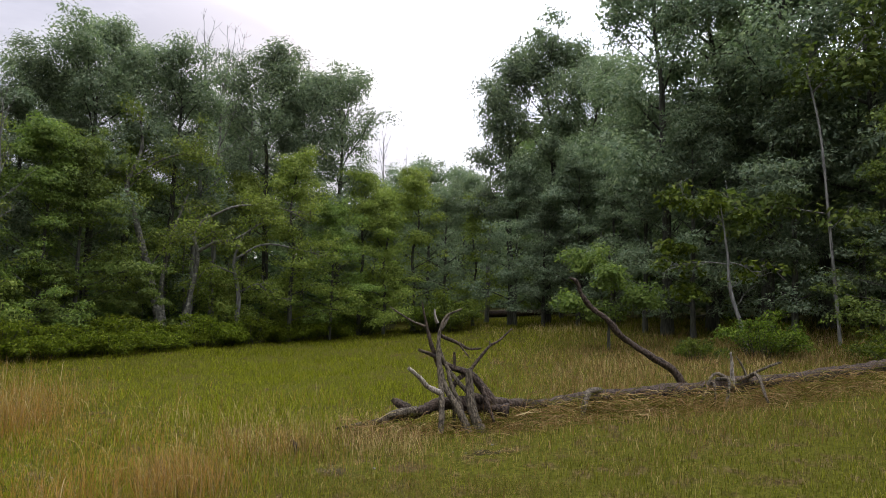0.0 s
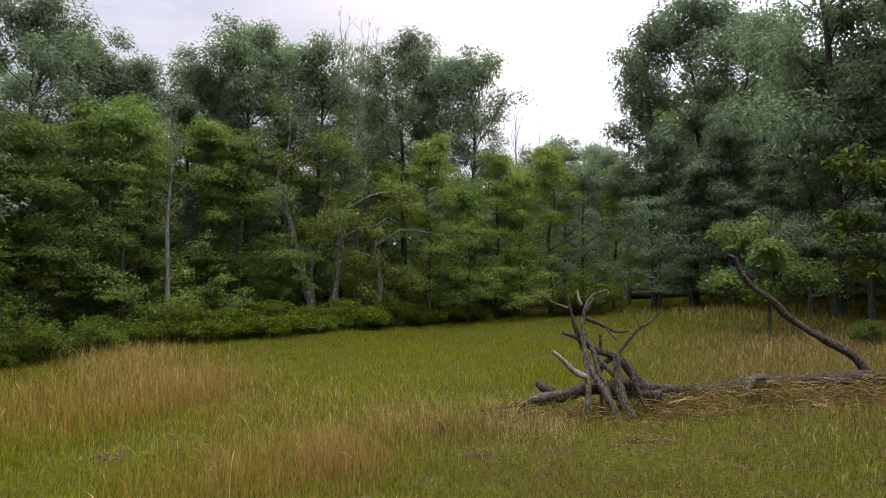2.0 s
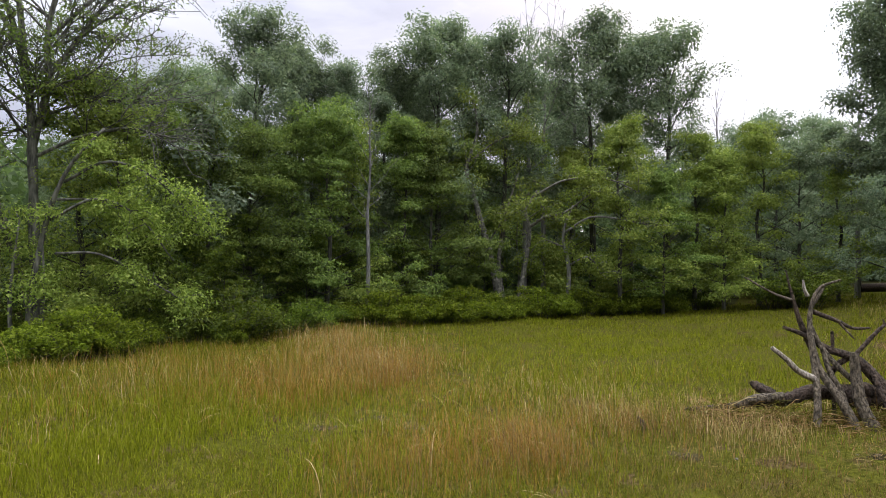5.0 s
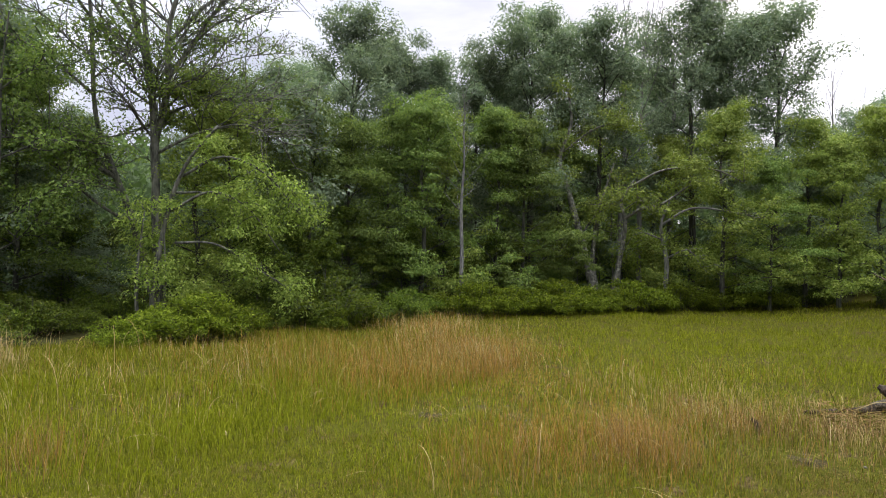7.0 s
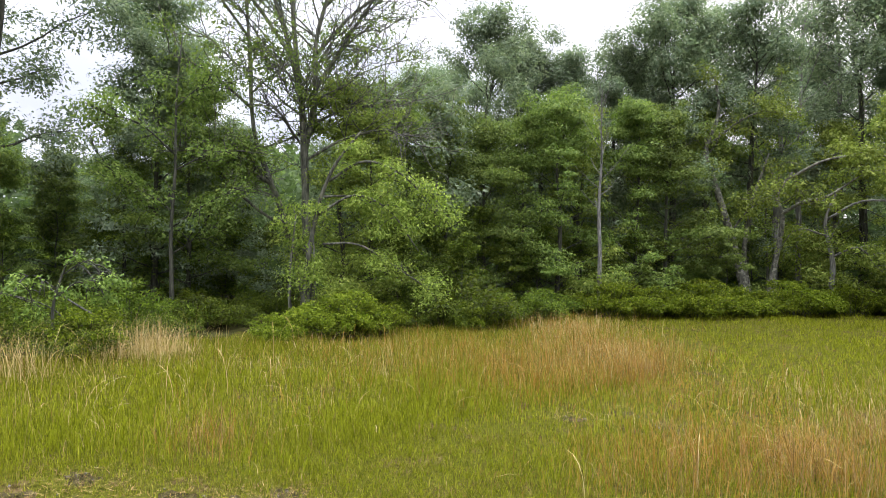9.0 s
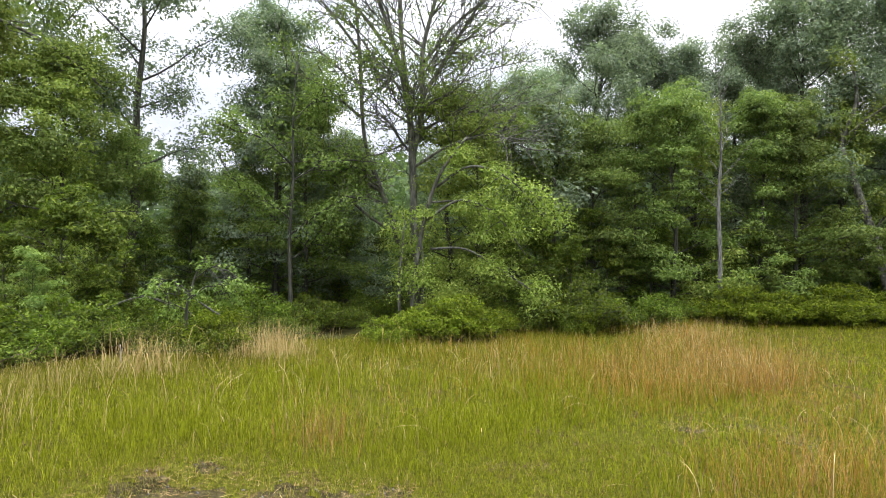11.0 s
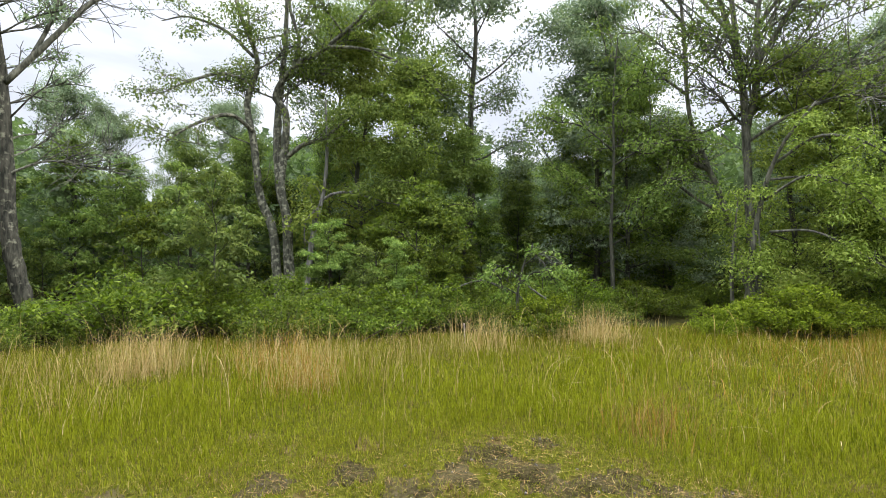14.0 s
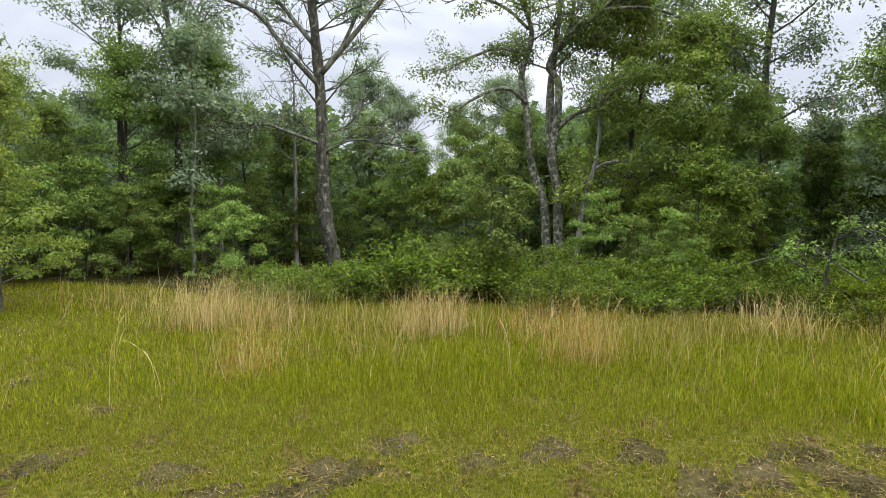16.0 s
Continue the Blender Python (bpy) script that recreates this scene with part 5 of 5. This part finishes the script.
# kinds of short grass by place: material, degrees, metres, spreads, weight
ZONES = [(1, 13, 17, 12, 7, 5.0), (1, 100, 6.2, 45, 1.8, 1.5), (1, 60, 7, 22, 2.5, 1.0), (1, 45, 5.2, 12, 1.0, 1.0), (1, 138, 10, 12, 5, 1.5), (2, -18, 7, 18, 4, 1.3), (2, -5, 6.5, 9, 1.5, 2.0), (2, 10, 6.5, 8, 1.2, 1.5),
         (2, -22, 14, 16, 5, 2.0), (3, -18, 13, 10, 4, 0.5), (3, -30, 17, 12, 4, 0.4), (3, 5, 8.2, 14, 0.8, 1.0), (5, 0, 6.6, 9, 0.9, 2.6), (5, -18, 12.5, 9, 3.5, 5.0), (1, 3, 14, 8, 4.5, 4.0), (5, -7, 8, 6, 0.5, 1.2), (5, -26, 16, 10, 4, 1.6), (5, 12, 6.6, 4, 0.5, 1.0),
         (4, 36, 9.2, 8, 2.2, 0.9), (4, 50, 9.5, 7, 1.6, 0.3), (4, 24, 6, 10, 1.5, 0.7), (2, 90, 3.6, 50, 0.6, 1.0)]
MATS = [GRASS_GREEN, GRASS_LUSH, GRASS_OLIVE, GRASS_TAN, GRASS_ORANGE, GRASS_RED]


def build_meadow_grass():
    g = np.random.default_rng(77)
    n = 560000
    az = g.uniform(-44, 154, n)
    far = np.interp(az, *EDGE) + 1.2
    u = g.uniform(0, 1, n)
    r = (2.9 ** 0.55 + u * (far ** 0.55 - 2.9 ** 0.55)) ** (1 / 0.55)
    x, y = -r * np.sin(np.radians(az)), r * np.cos(np.radians(az))
    keep = np.ones(n, bool)
    for daz, dr, rad in DIRTS:
        dx, dy = at(daz, dr)
        d = np.hypot((x - dx) / 1.4, y - dy) / (rad * 1.2)
        keep &= g.uniform(0, 1, n) > 0.8 * np.exp(-d ** 2)
    patchy = np.sin(1.9 * x + 0.7 * np.sin(2.3 * y)) * np.sin(1.7 * y + 0.9 * np.sin(1.3 * x))
    keep &= (g.uniform(0, 1, n) < 0.86 + 0.3 * patchy)
    w = np.full((6, n), 0.0)
    w[0], w[3] = 0.8, 0.025
    for k, caz, cr, saz, sr, wt in ZONES:
        w[k] += wt * bump(az, r, caz, cr, saz, sr)
    c = np.cumsum(w / w.sum(0), 0)
    which = (g.uniform(0, 1, n) > c).sum(0).clip(0, 5)
    short = np.clip((r - 3.4) / 2.5, 0.25, 1) * np.where(az < 8, np.where(r < 8, 0.6, 1.0), 1.0)
    track = np.exp(-((x + 3.9) / 0.52) ** 4) * (y > 2.5) * (y < 10.5)          # trodden strip
    which = np.where(track * g.uniform(0, 1, n) > 0.35, np.where(g.uniform(0, 1, n) < 0.7, 1, 0), which)
    tall = (0.05 + 0.16 * g.uniform(0, 1, n) ** 1.6) * (1 - 0.45 * track) * short * np.where(which == 1, 1.2, 1.0) * (1 + 0.25 * patchy)
    tall = np.where(which >= 3, tall * 1.25, tall) * np.interp(az, [50, 70, 122, 132], [1.0, 0.75, 0.75, 0.55])
    tall = np.where((r > 10.5) & (az > -4) & (az < 32), 0.62 * tall, tall)
    wide = (0.0018 + 0.00046 * r) * g.uniform(0.7, 1.3, n)
    bend = g.uniform(0.1, 0.7, n)
    x, y, tall, wide, bend, which = (q[keep] for q in (x, y, tall, wide, bend, which))
    near = np.hypot(x, y) < 8.5
    for sel, simple in ((near, False), (~near, True)):
        me = blades("meadow_grass", x[sel], y[sel], tall[sel], wide[sel] * (1.4 if simple else 1), bend[sel], MATS, which[sel], g, simple=simple)
        tagged(new("meadow_grass", me), "short yellow-green meadow grass mixed with dry blades", "grass", kind="stuff")


build_meadow_grass()


def build_stubble():
    """Sparse short blades on the worn ground near the middle of the clearing."""
    g = np.random.default_rng(78)
    n = 500000
    az, r = g.uniform(-44, 152, n), 2.9 + 2.9 * g.uniform(0, 1, n) ** 1.2
    x, y = -r * np.sin(np.radians(az)), r * np.cos(np.radians(az))
    tuft = np.sin(7.1 * x + 1.3 * np.sin(5 * y)) * np.sin(6.3 * y + 1.7 * np.sin(4 * x))
    keep = g.uniform(0, 1, n) < np.clip(0.62 + 0.7 * tuft, 0.15, 1)
    for daz, dr, rad in DIRTS:
        dx, dy = at(daz, dr)
        keep &= g.uniform(0, 1, n) > 0.66 * np.exp(-(np.hypot((x - dx) / 1.3, y - dy) / (rad * 0.75)) ** 2)
    x, y, r, dry = x[keep], y[keep], r[keep], np.interp(az[keep], [5, 25, 60], [0.92, 0.5, 0.25])
    n = len(x)
    kind = np.where(g.uniform(0, 1, n) < dry, np.where(g.uniform(0, 1, n) < 0.2, 3, 2), g.integers(0, 2, n))
    me = blades("stubble_grass", x, y, g.uniform(0.03, 0.085, n), g.uniform(0.002, 0.0055, n), g.uniform(0.2, 0.9, n), [GRASS_GREEN, GRASS_LUSH, GRASS_OLIVE, GRASS_RED], kind, g, simple=True)
    tagged(new("stubble_grass", me), "sparse short grass on worn ground", "grass", kind="stuff")


build_stubble()


def build_rest_of_meadow():
    """Short grass at the viewer's feet and over the rest of the clearing."""
    g = np.random.default_rng(81)
    n = 160000
    inner = g.uniform(0, 1, n) < 0.65
    az = np.where(inner, g.uniform(0, 360, n), g.uniform(152, 318, n))
    r = np.where(inner, 3.1 * np.sqrt(g.uniform(0, 1, n)) + np.abs(g.normal(0, 0.2, n)), 3.0 + 13 * g.uniform(0, 1, n) ** 0.8)
    x, y = -r * np.sin(np.radians(az)), r * np.cos(np.radians(az))
    me = blades("stubble_grass", x, y, g.uniform(0.03, 0.09, n), 0.0032 + 0.0012 * r, g.uniform(0.2, 0.9, n), [GRASS_GREEN, GRASS_LUSH, GRASS_OLIVE], g.choice(3, n, p=[0.45, 0.25, 0.3]), g, simple=True)
    tagged(new("stubble_grass", me), "short grass over the open clearing", "grass", kind="stuff")


build_rest_of_meadow()


def build_long_straws(seed, az0, az1, r0, r1, count, lo, hi, curl, label, material=GRASS_TAN):
    """Single long straws that arch over."""
    g = np.random.default_rng(seed)
    vs, qs, ts, k = [], [], [], 0
    for _ in range(count):
        az, r = g.uniform(az0, az1), g.uniform(r0, r1)
        x, y = at(az, r)
        h, a, c = g.uniform(lo, hi), g.uniform(0, 6.28), curl * g.uniform(0.3, 1.3)
        w = 0.0009 + 0.0002 * r
        t = np.linspace(0, 1, 6)
        out = h * c * t ** 2.2
        p = np.stack([x + out * math.cos(a), y + out * math.sin(a), float(height(x, y)) + h * (t - 0.55 * c * t ** 3)], 1)
        s = np.array([-math.sin(a), math.cos(a), 0]) * w
        wid = np.array([1, 0.9, 0.8, 0.9, 1.3, 0.3])[:, None]
        vs.append(np.stack([p - s * wid, p + s * wid], 1).reshape(-1, 3))
        j = np.arange(5) * 2 + k
        qs.append(np.stack([j, j + 1, j + 3, j + 2], 1))
        k += 12
    me = quick_mesh("long_straw", np.vstack(vs), [np.vstack(qs)])
    me.materials.append(material)
    tagged(new("long_straw", me), label, "grass", kind="stuff")


build_long_straws(501, 84, 136, 5.4, 8.6, 75, 0.45, 0.9, 0.5, "long pale straws with drooping tips")
build_long_straws(502, 20, 60, 4.2, 9.5, 110, 0.2, 0.5, 1.0, "bleached straws arching over low grass")
build_long_straws(503, 60, 86, 6.0, 9.8, 60, 0.35, 0.7, 0.7, "long pale straws with drooping tips")
build_long_straws(504, -30, 18, 5.4, 11, 60, 0.15, 0.35, 1.1, "bleached straws lying over low grass", GRASS_OLIVE)


def build_clover():
    """White clover heads in the short grass."""
    g = np.random.default_rng(79)
    oct_v = np.array([(1, 0, 0), (0, 1, 0), (-1, 0, 0), (0, -1, 0), (0, 0, 1), (0, 0, -1)], float)
    oct_f = np.array([(0, 1, 4), (1, 2, 4), (2, 3, 4), (3, 0, 4), (1, 0, 5), (2, 1, 5), (3, 2, 5), (0, 3, 5)])
    vs, fs = [], []
    for i in range(16):
        x, y = at(g.normal(141, 4), g.normal(8.6, 0.9))
        vs.append(oct_v * g.uniform(0.004, 0.007) + (x, y, float(height(x, y)) + g.uniform(0.1, 0.2)))
        fs.append(oct_f + 6 * i)
    me = quick_mesh("clover_flowers", np.vstack(vs), [np.vstack(fs)])
    me.materials.append(PETAL)
    tagged(new("clover_flowers", me), "tiny white clover heads in green grass", "flowers", kind="stuff")


build_clover()


def build_tall_patch(seed, az, r, saz, sr, count, lo, hi, mats, label, bend=(0.05, 0.85), wide=0.0012):
    g = np.random.default_rng(seed)
    tufts = max(5, count // 14)
    ta, tr = g.normal(az, saz * 0.65, tufts), g.normal(r, sr * 0.65, tufts)
    tr = np.minimum(tr, np.interp(ta, *EDGE) + 0.7)
    k = g.integers(0, tufts, count)
    tx, ty = -tr * np.sin(np.radians(ta)), tr * np.cos(np.radians(ta))
    x, y = tx[k] + g.normal(0, 0.2, count), ty[k] + g.normal(0, 0.2, count)
    size = g.uniform(0.75, 1.1, tufts)[k]
    tall = (0.45 * lo + (hi - 0.45 * lo) * g.uniform(0, 1, count) ** 0.8) * size
    b = g.uniform(*bend, count)
    b = np.where(g.uniform(0, 1, count) < 0.25, b + 0.45, b)
    tall = np.where((np.abs(x + 3.9) < 0.4) & (y > 2.5) & (y < 10.5), 0.3 * tall, tall)
    me = blades("tall_grass", x, y, tall, (wide + 0.0003 * r) * g.uniform(0.6, 1.3, count), b, mats, g.integers(0, len(mats), count), g, sway=(-0.25, 0.1))
    tagged(new("tall_grass", me), label, "grass", kind="stuff")


ORANGE, STRAW, RUSSET = "tall orange-brown dry grass in the meadow", "tall pale straw grass in loose tufts", "thin russet grass stems"
BELT = "mixed green and straw grass along the shrubs"
for i, (az, r, saz, sr, count, lo, hi, mats, label) in enumerate([
        (35, 9.6, 6, 1.4, 3200, 0.24, 0.55, [GRASS_ORANGE, GRASS_ORANGE, GRASS_RED, GRASS_OLIVE, GRASS_TAN], ORANGE),
        (31, 8.2, 3, 0.9, 1300, 0.26, 0.55, [GRASS_ORANGE, GRASS_ORANGE, GRASS_RED], ORANGE),
        (44, 9.2, 8, 1.4, 2600, 0.2, 0.5, [GRASS_ORANGE, GRASS_GREEN, GRASS_OLIVE, GRASS_GREEN], "tall mixed green and orange grass"),
        (53, 9.0, 7, 1.3, 1600, 0.2, 0.45, [GRASS_GREEN, GRASS_ORANGE, GRASS_GREEN, GRASS_OLIVE, GRASS_TAN], "tall mixed green and orange grass"),
        (37, 13.0, 4, 1.2, 1200, 0.25, 0.5, [GRASS_TAN, GRASS_ORANGE], ORANGE),
        (20.6, 5.5, 2.2, 0.4, 900, 0.28, 0.55, [GRASS_ORANGE, GRASS_RED], RUSSET),
        (30, 4.9, 6, 0.5, 650, 0.22, 0.5, [GRASS_ORANGE, GRASS_RED, GRASS_ORANGE], RUSSET), (42, 8.0, 7, 0.8, 1500, 0.22, 0.48, [GRASS_ORANGE, GRASS_ORANGE, GRASS_OLIVE], ORANGE),
        (14, 6.9, 3.5, 0.5, 900, 0.2, 0.42, [GRASS_RED, GRASS_ORANGE, GRASS_TAN], RUSSET),
        (4, 6.9, 3.5, 0.4, 700, 0.16, 0.36, [GRASS_RED, GRASS_TAN], RUSSET),
        (67.8, 5.5, 1.1, 0.2, 260, 0.25, 0.5, [GRASS_RED, GRASS_ORANGE], RUSSET),
        (129, 9.2, 3, 0.4, 1500, 0.40, 0.80, [GRASS_TAN], STRAW),
        (123.5, 8.6, 2.5, 0.4, 700, 0.40, 0.80, [GRASS_TAN, GRASS_OLIVE], STRAW),
        (126, 6.5, 2.0, 0.3, 420, 0.45, 0.85, [GRASS_TAN, GRASS_ORANGE], STRAW),
        (110.5, 8.0, 2.0, 0.3, 1200, 0.35, 0.75, [GRASS_TAN], STRAW),
        (117, 6.8, 4, 0.5, 260, 0.45, 0.85, [GRASS_TAN, GRASS_OLIVE], STRAW),
        (97.5, 6.7, 1.8, 0.25, 700, 0.45, 0.85, [GRASS_TAN, GRASS_ORANGE], STRAW),
        (92, 6.7, 1.6, 0.3, 320, 0.4, 0.75, [GRASS_TAN, GRASS_OLIVE], STRAW),
        (101.5, 7.9, 1.6, 0.3, 420, 0.35, 0.65, [GRASS_TAN, GRASS_ORANGE], STRAW),
        (82.5, 9.0, 1.5, 0.3, 500, 0.35, 0.7, [GRASS_TAN], STRAW),
        (72.5, 9.8, 3.5, 0.4, 1300, 0.3, 0.6, [GRASS_TAN], STRAW),
        (88, 8.4, 1.6, 0.3, 320, 0.3, 0.6, [GRASS_TAN, GRASS_OLIVE], STRAW),
        (136, 11, 3, 0.8, 700, 0.3, 0.6, [GRASS_TAN, GRASS_OLIVE], STRAW),
        (105, 6.2, 30, 0.9, 420, 0.3, 0.7, [GRASS_OLIVE, GRASS_GREEN, GRASS_TAN], "single pale straws standing in green grass"),
        (62, 8.0, 14, 1.6, 700, 0.25, 0.5, [GRASS_TAN, GRASS_GREEN, GRASS_ORANGE], "single pale straws standing in green grass"),
        (18, 8.5, 12, 2.0, 900, 0.2, 0.42, [GRASS_TAN, GRASS_GREEN, GRASS_ORANGE], "single pale straws standing in green grass"),
        (96, 8.1, 9, 0.45, 2600, 0.22, 0.55, [GRASS_OLIVE, GRASS_GREEN, GRASS_GREEN, GRASS_TAN, GRASS_LUSH], BELT),
        (111, 8.4, 9, 0.45, 2600, 0.22, 0.55, [GRASS_OLIVE, GRASS_GREEN, GRASS_GREEN, GRASS_TAN, GRASS_LUSH], BELT),
        (125, 9.1, 7, 0.5, 2200, 0.22, 0.5, [GRASS_OLIVE, GRASS_GREEN, GRASS_GREEN, GRASS_TAN, GRASS_LUSH], BELT),
        (81, 8.9, 7, 0.4, 1800, 0.2, 0.45, [GRASS_OLIVE, GRASS_GREEN, GRASS_GREEN, GRASS_TAN, GRASS_LUSH], BELT),
        (-16, 13.5, 6, 3.0, 2000, 0.14, 0.34, [GRASS_RED, GRASS_TAN, GRASS_OLIVE], "brown dry grass behind the fallen trunk"),
        (-27, 15, 8, 3.0, 1500, 0.14, 0.32, [GRASS_RED, GRASS_TAN, GRASS_OLIVE], "brown dry grass behind the fallen trunk"),
        (-14, 22, 9, 2.5, 1500, 0.25, 0.5, [GRASS_TAN, GRASS_OLIVE], "brown dry grass along the dark wood")]):
    build_tall_patch(400 + i, az, r, saz, sr, int(count * (0.6 if label == STRAW else 0.65 if label == BELT else 0.85 if label.startswith("single") else 1.0)), lo, hi * (1.15 if label == STRAW else 1.0), mats, label)


def build_litter():
    """Dry scraps of grass lying flat on the trodden ground."""
    g = np.random.default_rng(95)
    n = 7000
    k = g.integers(0, len(DIRTS), n)
    spots = np.array([(*at(az, r), rad) for az, r, rad in DIRTS])[k]
    x, y = spots[:, 0] + g.normal(0, 1.1, n) * spots[:, 2], spots[:, 1] + g.normal(0, 1.0, n) * spots[:, 2]
    a, ln = g.uniform(0, 6.28, n), g.uniform(0.02, 0.09, n)
    d = np.stack([np.cos(a), np.sin(a), np.zeros(n)], 1)
    side = np.stack([-np.sin(a), np.cos(a), np.zeros(n)], 1) * g.uniform(0.001, 0.0028, n)[:, None]
    foot = np.stack([x, y, height(x, y) + 0.014 + g.uniform(0, 0.012, n)], 1)
    tip = foot + d * ln[:, None] + np.stack([np.zeros(n), np.zeros(n), g.uniform(0, 0.012, n)], 1)
    me = quick_mesh("grass_litter", np.stack([foot - side, foot + side, tip], 1).reshape(-1, 3), [np.arange(3 * n).reshape(n, 3)])
    for m in (GRASS_TAN, GRASS_RED, GRASS_OLIVE):
        me.materials.append(m)
    me.polygons.foreach_set("material_index", g.choice(3, n, p=[0.08, 0.5, 0.42]).astype(np.int32))
    tagged(new("grass_litter", me), "dry scraps of grass lying on trodden dirt", "grass", kind="stuff")


build_litter()


def build_matted_straw():
    """Dry blades lying over and round the fallen trunk."""
    g = np.random.default_rng(90)
    n = 7000
    t = g.uniform(0, 1, n)
    line = smooth([(-0.9, 7.55, 0.06), (0.6, 7.8, 0.15), (1.41, 8.1, 0.26), (2.11, 8.45, 0.3), (2.91, 8.75, 0.34), (4.17, 9.1, 0.45), (5.32, 9.45, 0.55), (6.36, 9.75, 0.66), (8.2, 10.4, 0.8)], 8)
    k = t * (len(line) - 1.001)
    p = line[k.astype(int)]
    off = np.stack([g.normal(0, 0.12, n), g.normal(-0.13, 0.14, n)], 1)
    foot = np.stack([p[:, 0] + off[:, 0], p[:, 1] + off[:, 1], np.zeros(n)], 1)
    ground_z = height(foot[:, 0], foot[:, 1])
    foot[:, 2] = ground_z + np.clip(p[:, 2] + 0.12 - ground_z, 0, 1) * np.clip(1.1 - np.abs(off[:, 1]) * 4.0, 0, 1) * g.uniform(0.1, 0.95, n)
    d = unit(np.stack([g.normal(0.6, 0.6, n), g.normal(-0.5, 0.4, n), g.normal(-0.15, 0.35, n)], 1))
    ln = g.uniform(0.12, 0.38, n)[:, None]
    side = unit(np.cross(d, g.normal(0, 1, (n, 3)))) * 0.0035
    v = np.empty((n, 5, 3))
    mid, tip = foot + d * ln * 0.55 + (0, 0, 0.03), foot + d * ln
    low = np.maximum(height(tip[:, 0], tip[:, 1]) + 0.01, tip[:, 2])
    tip[:, 2] = low
    v[:, 0], v[:, 1], v[:, 2], v[:, 3], v[:, 4] = foot - side, foot + side, mid + side, mid - side, tip
    i = np.arange(n) * 5
    me = quick_mesh("matted_straw", v.reshape(-1, 3), [np.stack([i, i + 1, i + 2, i + 3], 1), np.stack([i + 3, i + 2, i + 4], 1)])
    for m in (GRASS_TAN, GRASS_RED, GRASS_OLIVE):
        me.materials.append(m)
    wh = g.choice(3, n, p=[0.05, 0.45, 0.50])
    me.polygons.foreach_set("material_index", np.concatenate([wh, wh]).astype(np.int32))
    tagged(new("matted_straw", me), "matted dry straw lying over the fallen trunk", "grass", kind="stuff")


build_matted_straw()
